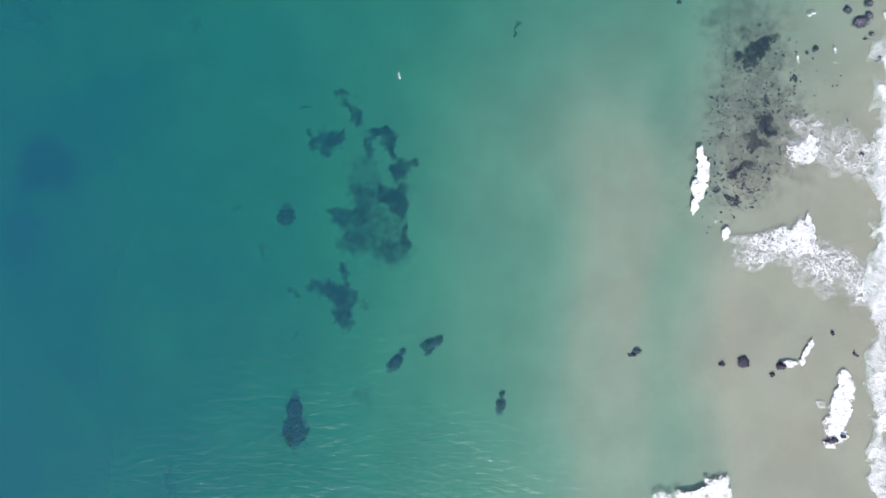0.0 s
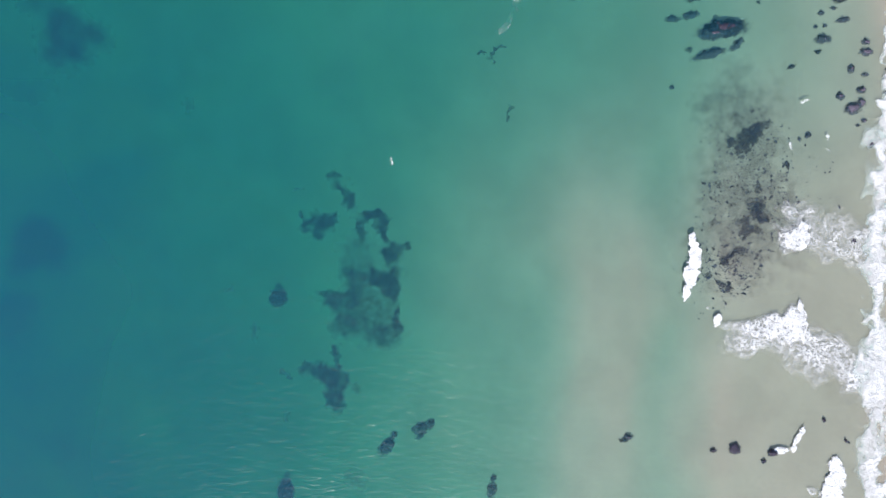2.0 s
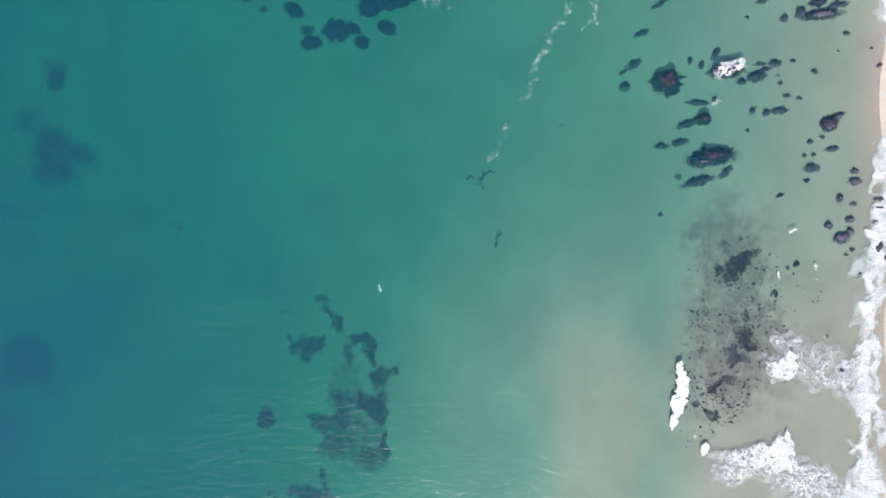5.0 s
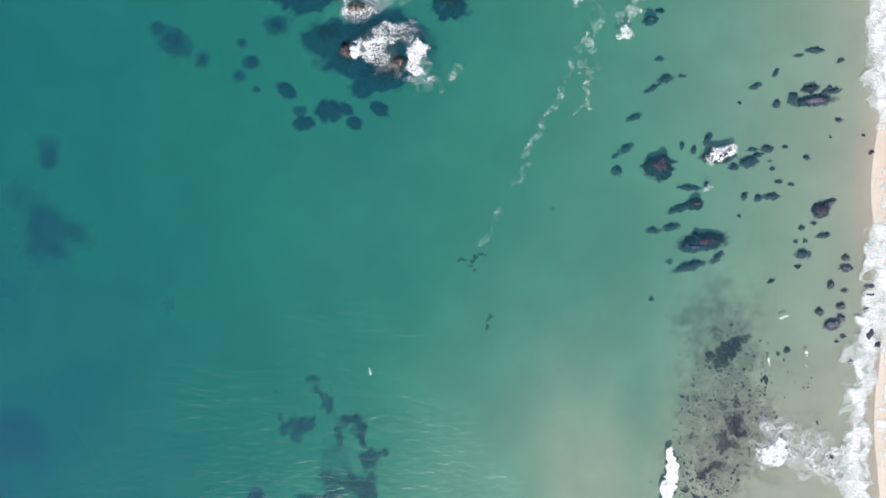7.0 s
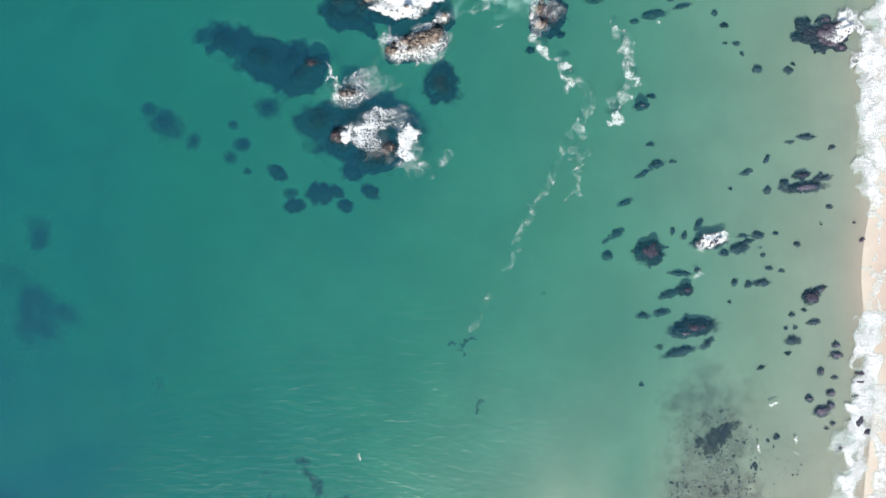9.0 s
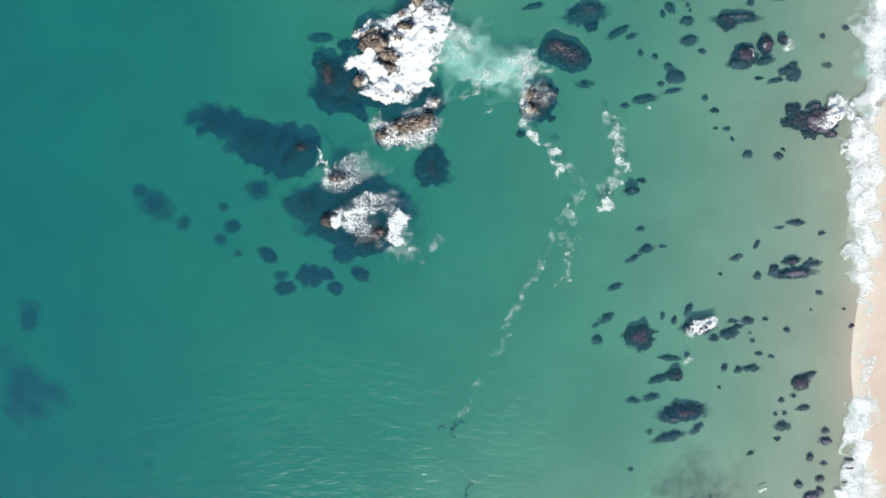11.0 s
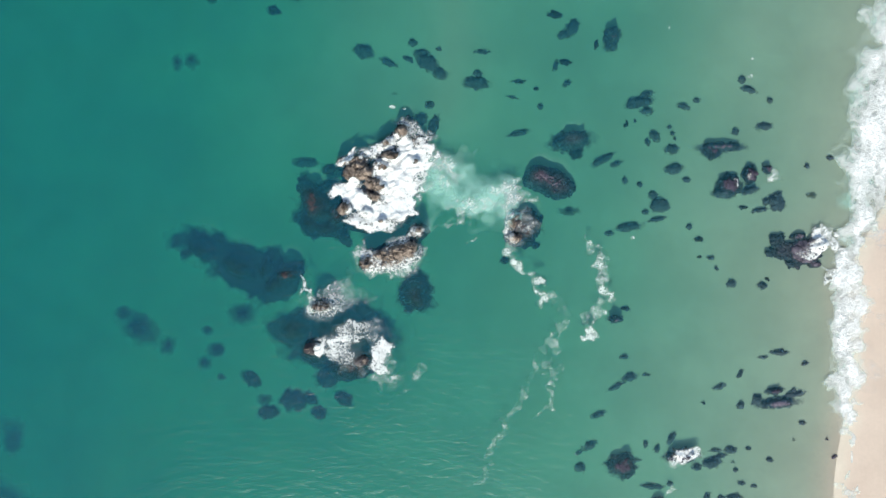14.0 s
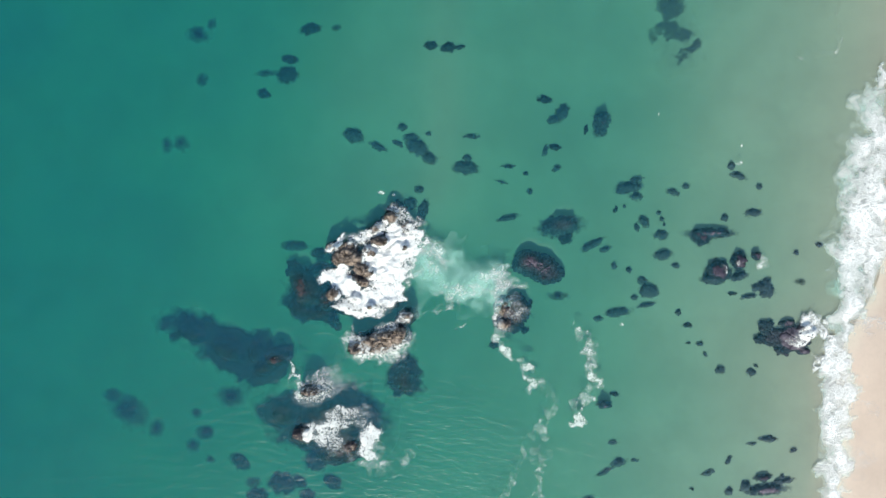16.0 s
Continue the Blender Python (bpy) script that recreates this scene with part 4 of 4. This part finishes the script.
foam("Lacy white foam washing over the broad dark reef", [(-8.5, 69.6, 2.5, 1.44, 2, 0.6), (-10.0, 70.2, 1.06, 1.25, 2, 0.58), (-6.0, 70.5, 1.87, 1.25, 2, 0.54), (-6.0, 72.4, 1.69, 1.25, 2, 0.5), (-3.2, 71.0, 1.87, 1.12, 2, 0.48), (-6.7, 65.0, 2.18, 1.75, 2, 0.74), (-4.6, 66.3, 1.87, 1.56, 2, 0.67), (-5.1, 63.8, 2.18, 1.25, 2, 0.6), (-2.1, 67.0, 2.18, 1.56, 2, 0.55), (0.2, 64.0, 1.44, 1.87, 2, 1.02), (0.0, 62.7, 1.56, 1.56, 2, 0.84), (-8.6, 64.0, 0.69, 1.37, 2, 1.08), (-3.7, 67.9, 1.87, 0.94, 2, 0.54), (-4.1, 62.0, 1.87, 0.94, 2, 0.43)], LACE, wobble=1.4, scale=1.3, res=0.15)
foam("Milky turquoise water full of bubbles beside the tall reef", [(6.8, 86.8, 2.95, 2.95, 2, 0.9), (9.8, 84.7, 3.68, 2.36, 2, 1), (13.5, 84.1, 3.39, 2.06, 2, 1), (15.7, 84.9, 1.91, 2.5, 2, 0.9), (8.9, 88.0, 3.68, 2.21, 12, 0.75), (11.9, 87.0, 4.42, 2.21, 2, 0.6), (6.9, 83.1, 2.21, 2.21, 2, 0.7), (11.1, 89.2, 2.95, 1.91, 2, 0.4)], MILK, res=0.4, rise=0.0, wobble=1.1, scale=4.0)
foam("Wisps of thin froth beside the tall reef", [(7.4, 89.1, 1.62, 1.33, 22, 0.6), (9.0, 87.3, 2.21, 0.74, 22, 0.5), (9.8, 83.2, 2.5, 0.88, 2, 0.56), (12.8, 83.9, 2.21, 0.88, 17, 0.58), (14.8, 85.6, 1.62, 0.88, 2, 0.62), (16.0, 86.4, 1.03, 1.33, 2, 0.6), (15.7, 83.4, 0.88, 1.47, 2, 0.6), (13.6, 81.9, 1.91, 0.59, 2, 0.42), (6.9, 86.1, 1.03, 1.62, 2, 0.55), (9.6, 89.9, 2.21, 0.74, 12, 0.42), (7.7, 81.3, 1.91, 0.52, 12, 0.45), (17.1, 85.0, 1.47, 0.59, 22, 0.5)], FROTH, res=0.2, rise=0.02, scale=1.2, wobble=1.6)
foam("Small flecks of foam on open water", [(0.3, 96.2, 0.44, 0.29, 2, 0.6), (1.8, 96.0, 0.29, 0.22, 2, 0.55), (32.0, 79.8, 0.37, 0.15, 42, 0.8), (46.9, 103.6, 0.29, 0.22, 2, 0.6), (46.7, 101.4, 0.74, 0.22, 12, 0.5), (35.9, 107.5, 0.15, 0.44, 2, 0.5), (11.4, 79.2, 0.59, 0.22, 22, 0.45)], FLECKS, res=0.12, scale=0.6)
foam("Small flecks of foam on shallow water", [(48.2, 30.6, 0.74, 0.15, 15, 0.7), (51.0, 26.0, 0.29, 0.74, 20, 0.6), (46.3, 24.8, 0.22, 0.66, -10, 0.65), (-5.9, 22.6, 0.22, 0.66, 0, 0.5), (51.4, 24.2, 0.52, 0.22, -30, 0.5)], FLECKS, res=0.12, scale=0.6)
foam("Torn white foam drifting from the reef", [(9.8, 83.8, 2.5, 0.96, -8, 0.48), (7.5, 88.0, 2.95, 1.77, -18, 0.45), (16.0, 86.0, 1.77, 1.62, 32, 0.5), (13.1, 83.4, 1.91, 0.74, 2, 0.4), (8.4, 81.0, 2.95, 0.37, 14, 0.45), (10.0, 79.2, 0.74, 0.29, 32, 0.4)], wobble=1.5)
foam("White foam ring round a small jagged reef", [(15.5, 81.5, 0.53, 1.9, 2, 0.62), (15.7, 79.6, 0.76, 1.52, 12, 0.62), (15.0, 83.8, 0.91, 0.76, 2, 0.55), (16.3, 84.6, 1.52, 0.91, 27, 0.62), (18.2, 84.6, 1.37, 0.61, 12, 0.55), (19.5, 84.5, 0.91, 0.53, -18, 0.5), (17.5, 81.6, 1.52, 1.9, 2, 0.5), (19.1, 81.2, 0.99, 1.14, 2, 0.45), (16.5, 78.5, 1.14, 0.68, 2, 0.55), (16.2, 82.1, 0.91, 0.91, 2, 0.6)], LACE, wobble=1.2, scale=1.1, res=0.15)
foam("Thin broken line of foam drifting on green water", along([(15.3, 78.3), (17.1, 76.1), (19.7, 74.0), (20.9, 71.1)], 0.6, 0.72), SPECKS, scale=0.8)
foam("Thin broken line of foam drifting on green water", along([(19.7, 72.9), (22.4, 71.1), (23.5, 70.1), (22.7, 67.1), (21.9, 64.1), (20.8, 61.5)], 0.63, 0.44), SPECKS, wobble=1.6, scale=0.8)
foam("Thin broken line of foam drifting on green water", along([(22.6, 63.0), (22.0, 60.1), (21.9, 57.1)], 0.39, 0.4), SPECKS, wobble=1.6, scale=0.8)
foam("Thin broken line of foam drifting on green water", along([(22.5, 68.2), (20.9, 65.3), (19.3, 61.5), (18.6, 59.3), (16.5, 56.3), (14.7, 52.6), (14.0, 50.0), (13.0, 47.1)], 0.42, 0.42), SPECKS, wobble=1.6, scale=0.8)
foam("Thin broken line of foam drifting on green water", along([(11.2, 44.4), (10.1, 42.2), (9.2, 40.7), (8.0, 38.9)], 0.35, 0.4), SPECKS, wobble=1.6, scale=0.8)
foam("Thin broken line of foam drifting on green water", along([(22.3, 63.4), (22.1, 60.9), (21.9, 58.3), (20.5, 56.4)], 0.35, 0.46), SPECKS, wobble=1.5, scale=0.8)
foam("Broken band of white foam on green water", along([(26.3, 79.4), (27.1, 77.2), (28.5, 75.0), (29.5, 72.1), (28.3, 70.2), (26.5, 67.9), (26.0, 67.0)], 0.75, 0.72), SPECKS, wobble=1.5, scale=0.8)
foam("Faint thin line of foam on shallow water", along([(53.4, 115.5), (55.9, 115.8), (58.9, 116.4), (59.4, 118.0), (59.0, 115.1)], 0.35, 0.34), SPECKS, wobble=1.6, scale=0.8)
foam("Faint thin line of foam on shallow water", along([(59.1, 122.8), (58.9, 120.2), (58.7, 117.3)], 0.28, 0.28), SPECKS, wobble=1.6, scale=0.8)
foam("Faint thin line of foam on green water", along([(25.6, 85.2), (25.5, 83.0), (25.5, 80.8)], 0.24, 0.32), SPECKS, wobble=1.6, scale=0.8)
foam("Lacy foam over a jagged reef by the beach", [(55.8, 79.4, 2.06, 1.33, 17, 0.72), (57.1, 80.7, 1.62, 1.18, 2, 0.6), (58.7, 79.7, 1.18, 1.03, 2, 0.7), (59.4, 77.9, 0.59, 1.91, -8, 0.75), (58.5, 76.0, 0.74, 0.74, 2, 0.6), (54.2, 78.4, 1.03, 0.59, 2, 0.5)], wobble=1.4)
foam("Specks of foam on rocks awash", [(45.4, 87.5, 0.29, 0.88, 12, 0.6), (47.2, 88.4, 0.44, 0.52, 2, 0.65), (50.3, 88.8, 0.88, 0.88, 2, 0.5), (49.8, 88.2, 0.59, 0.44, 2, 0.45)], res=0.14, scale=0.8)
foam("White foam washing over a jagged rock", [(39.8, 51.8, 1.77, 0.81, 11, 0.85), (40.8, 52.4, 0.88, 0.88, 1, 0.7), (38.3, 50.9, 1.18, 0.66, 1, 0.5), (38.0, 47.3, 0.66, 0.29, 31, 0.5), (52.8, 44.1, 0.59, 0.29, 1, 0.4)], res=0.14, scale=0.9)
foam("Small torn patch of foam beside the dark reef", [(0.5, 60.8, 2.65, 1.47, -9, 0.48), (4.6, 62.4, 1.47, 1.1, 1, 0.42), (-10.7, 72.5, 0.96, 0.52, 31, 0.7), (-7.4, 71.7, 1.47, 0.88, 41, 0.45), (-5.6, 73.2, 1.77, 0.59, 41, 0.4)], wobble=1.5)

# surf along the beach
foam("Thick white surf running up the beach", [(63.1, 89.8, 2.95, 4.86, 2, 0.95), (64.2, 97.5, 2.5, 5.15, 2, 0.95), (65.1, 104.9, 1.33, 4.42, 2, 0.9), (64.2, 108.6, 1.47, 1.77, 2, 0.7), (62.4, 84.2, 2.06, 2.65, 2, 0.92), (63.9, 93.8, 2.21, 2.95, 2, 0.9), (65.2, 113.0, 0.74, 2.95, 2, 0.8)]
     + strip([(60.9, 38.4), (61.1, 44.4), (61.1, 51.8), (61.3, 56.2)], 0.45, 0.72)
     + strip([(61.2, 56.2), (60.6, 62.1), (60.2, 66.5), (60.4, 70.9), (61.0, 73.9), (61.3, 79.0), (61.9, 84.9), (62.0, 91.6), (62.4, 97.5), (62.9, 102.7)], 0.95, 0.88)
     + strip([(62.3, 83.1), (61.4, 79.7), (61.1, 76.0), (60.8, 71.6), (60.5, 67.2), (60.3, 62.8), (60.3, 58.2)], 0.8, 0.95)
     + strip([(60.7, 60.1), (61.6, 56.4), (61.4, 52.8), (60.4, 48.3), (60.7, 44.7)], 0.3, 0.6)
     + [(61.0, 71.2, 1.91, 6.63, 1, 0.9), (60.1, 75.6, 1.91, 4.42, 1, 0.85), (59.5, 61.9, 2.06, 1.18, 1, 0.75), (61.1, 62.0, 1.47, 2.21, 1, 0.8), (61.3, 41.0, 1.62, 2.65, 1, 0.75), (60.1, 41.0, 1.47, 1.47, 1, 0.6), (61.1, 30.7, 1.91, 4.42, 1, 0.75), (60.0, 28.4, 1.62, 2.65, 1, 0.5), (62.0, 23.3, 1.03, 4.42, 1, 0.9), (62.2, 16.0, 1.18, 4.42, 1, 0.9)]
     + [(59.1, 27.1, 0.88, 5.15, 0, 0.85), (59.0, 13.9, 1.03, 4.42, 0, 0.85), (59.2, 6.5, 0.88, 3.68, 0, 0.8), (58.6, -3.1, 1.62, 4.42, 10, 0.85), (58.6, -12.6, 1.03, 2.95, -10, 0.75), (59.4, -22.2, 1.03, 5.89, 0, 0.9)]
     + [(61.9, 98.9, 3.24, 3.24, 2, 0.62), (62.5, 103.4, 2.65, 3.24, 32, 0.62), (61.1, 90.8, 2.5, 4.71, 2, 0.66), (61.2, 81.9, 1.62, 3.24, 2, 0.6), (60.2, 74.5, 1.03, 4.42, 2, 0.5), (63.6, 109.7, 2.21, 2.95, 2, 0.62), (60.9, 98.2, 2.65, 1.03, 22, 0.62)]
     + strip([(60.1, 59.1), (59.6, 66.4), (59.8, 70.9), (60.3, 73.8), (60.6, 79.0), (61.2, 84.9), (61.3, 91.6), (61.7, 97.5), (62.1, 102.6)], 1.7, 0.55)
     + strip([(61.4, 83.1), (60.5, 79.7), (60.2, 76.0), (60.0, 71.6), (59.7, 67.2), (59.6, 62.7), (59.6, 58.2)], 1.4, 0.5),
     SURF, rise=0.03, res=0.25, wobble=1.6, scale=1.5)
foam("White wash of small waves at the water's edge", strip([(57.6, -34.0), (57.2, -24.0), (57.2, -14.0), (57.4, -6.0), (57.6, 4.0), (58.0, 14.0), (58.7, 24.0), (59.8, 33.0), (60.4, 42.0)], 1.4, 0.85)
     + [(56.4, -16.0, 1.6, 4.0, 0, 0.6), (56.2, -5.0, 1.8, 3.0, 0, 0.6), (56.6, 10.5, 1.4, 3.5, 0, 0.55), (57.0, 19.0, 1.0, 4.0, 0, 0.5), (56.8, 26.0, 1.2, 2.0, 0, 0.6)], SURF, res=0.25, rise=0.03, wobble=1.5, scale=1.6)
foam("Milky green water full of bubbles behind the surf", [(63.9, 109.3, 1.91, 2.21, 2, 0.7), (62.2, 104.1, 2.65, 2.21, 2, 0.55), (62.0, 99.7, 2.65, 2.5, 2, 0.6), (61.7, 95.2, 2.5, 1.91, 2, 0.6), (61.2, 90.1, 2.21, 2.21, 2, 0.75), (60.9, 86.4, 2.21, 2.95, 2, 0.75), (60.1, 79.0, 1.18, 2.21, 2, 0.6), (59.5, 73.1, 0.88, 1.91, 2, 0.5)], MILK, res=0.4, rise=0.0, wobble=1.2, scale=2.0)
foam("Thin fan of foam running up the sand", [(63.7, 80.9, 3.24, 1.62, -8, 0.42), (63.7, 70.4, 3.24, 0.88, -6, 0.4), (63.5, 62.9, 2.95, 2.06, 32, 0.35), (62.7, 65.8, 1.77, 2.21, 2, 0.3)], rise=0.03, wobble=1.3)
foam("White crest of a small wave over pale sand", [(33.6, 12.0, 0.59, 1.47, 0, 1.2), (34.0, 10.5, 0.81, 1.47, 0, 1.2), (33.7, 9.0, 0.81, 1.62, 0, 1.2), (33.2, 7.6, 0.81, 1.62, 0, 1.2), (32.8, 5.7, 0.59, 1.47, -10, 1.1)], res=0.1, rise=0.08, wobble=0.9, scale=0.6, crisp=0.38)
foam("White crest of a small wave over dark weed", [(47.8, 13.1, 0.96, 2.06, 0, 1.3), (46.8, 12.4, 1.33, 1.62, 0, 1), (45.5, 12.8, 1.33, 1.18, -20, 0.72), (44.3, 14.2, 1.47, 0.74, -35, 0.55), (46.0, 11.3, 1.33, 0.74, 0, 0.7)], LACE, res=0.12, rise=0.12, wobble=0.8, scale=0.7, crisp=0.2)
foam("White triangle of a breaking wave torn into strands", [(47.8, 1.7, 0.66, 2.95, 3, 1.3), (46.4, 1.4, 1.33, 2.65, 0, 1.05), (44.2, 1.1, 1.91, 2.21, 0, 0.86), (41.6, 0.9, 1.91, 1.62, 5, 0.74), (39.1, 1.2, 1.77, 0.88, 5, 0.62), (37.4, 1.3, 0.88, 0.44, 0, 0.5)], LACE, res=0.14, rise=0.1, wobble=0.8, scale=0.7, crisp=0.2)
foam("Lacy sheet of spent foam over the sand", [(40.6, -0.7, 3.09, 2.06, -10, 0.67), (45.4, -0.5, 3.68, 2.36, 0, 0.66), (50.5, -2.0, 4.12, 3.09, -15, 0.72), (55.3, -5.1, 3.24, 3.09, -30, 0.74), (57.1, -8.8, 1.77, 1.91, 0, 0.66), (48.3, -4.3, 4.42, 1.47, -20, 0.5)], LACE, res=0.2, rise=0.02, wobble=1.1, scale=1.6)
foam("Thin lace of spent foam over the sand", [(47.6, 14.8, 2.95, 2.8, 0, 0.58), (52.0, 13.0, 4.12, 3.53, -10, 0.62), (56.0, 11.1, 2.65, 3.53, 0, 0.62), (45.4, 16.6, 1.18, 1.18, 0, 0.5)], LACE, res=0.2, rise=0.02, wobble=1.2, scale=1.6)
foam("Thick white surf over a rock by the beach", [(52.5, -17.6, 1.03, 2.21, 10, 1.1), (51.8, -20.9, 1.47, 2.5, 0, 1.2), (51.3, -24.2, 1.33, 1.62, 0, 1), (49.4, -20.2, 0.74, 0.59, 0, 0.6), (50.1, -22.8, 0.74, 1.47, 0, 0.7), (50.5, -25.7, 0.88, 0.74, 0, 0.8)], res=0.14, wobble=1.0, scale=0.8, crisp=0.25)
foam("Crest of a small wave by a rock", [(47.5, -13.0, 0.37, 1.62, -30, 1), (46.8, -14.7, 0.52, 0.74, -45, 0.9), (45.2, -15.0, 1.03, 0.74, 0, 0.8), (36.9, 1.9, 0.44, 1.03, -15, 1), (35.6, 3.5, 0.37, 0.59, 20, 0.6)], res=0.1, rise=0.1, wobble=0.8, scale=0.6, crisp=0.3)
foam("White surf over the sand bar", [(35.8, -31.4, 1.91, 1.77, 0, 1.2), (32.8, -32.2, 2.5, 1.03, 12, 0.9), (29.2, -32.3, 2.95, 0.74, 5, 0.6), (34.3, -33.8, 3.68, 1.77, 0, 1)], res=0.14, wobble=1.0, scale=0.9, crisp=0.2)

# ---- the sea: its depth is that of the water over the sand or over the rocks ----
for _lump in LUMPS:
    if _lump[3] < 0.8:
        continue
    _lump = (_lump[0], _lump[1], _lump[2] * 0.85, _lump[3] * 0.85, *_lump[4:])
    _r = 1.4 * max(_lump[2], _lump[3])
    _ix = np.flatnonzero(np.abs(GRID_X - _lump[0]) < _r)
    _iy = np.flatnonzero(np.abs(GRID_Y - _lump[1]) < _r)
    if len(_ix) and len(_iy):
        _at = np.ix_(_iy, _ix)
        _top = np.minimum(0.0, lump_height(_gx[_at], _gy[_at], _lump, float(sea_bed(np.array(_lump[0]), np.array(_lump[1])))))
        _bed[_at] = np.where(_top > _bed[_at], 0.7 * _top + 0.3 * _bed[_at], _bed[_at])
_depth = np.clip(-_bed, 0.0, 9.0)
water = part("water", grid_mesh("water", GRID_X, GRID_Y, np.zeros_like(_bed), depth=_depth), WATER)
tagged(water, "clear green to blue sea water with small ripples", "sea", kind="structure")
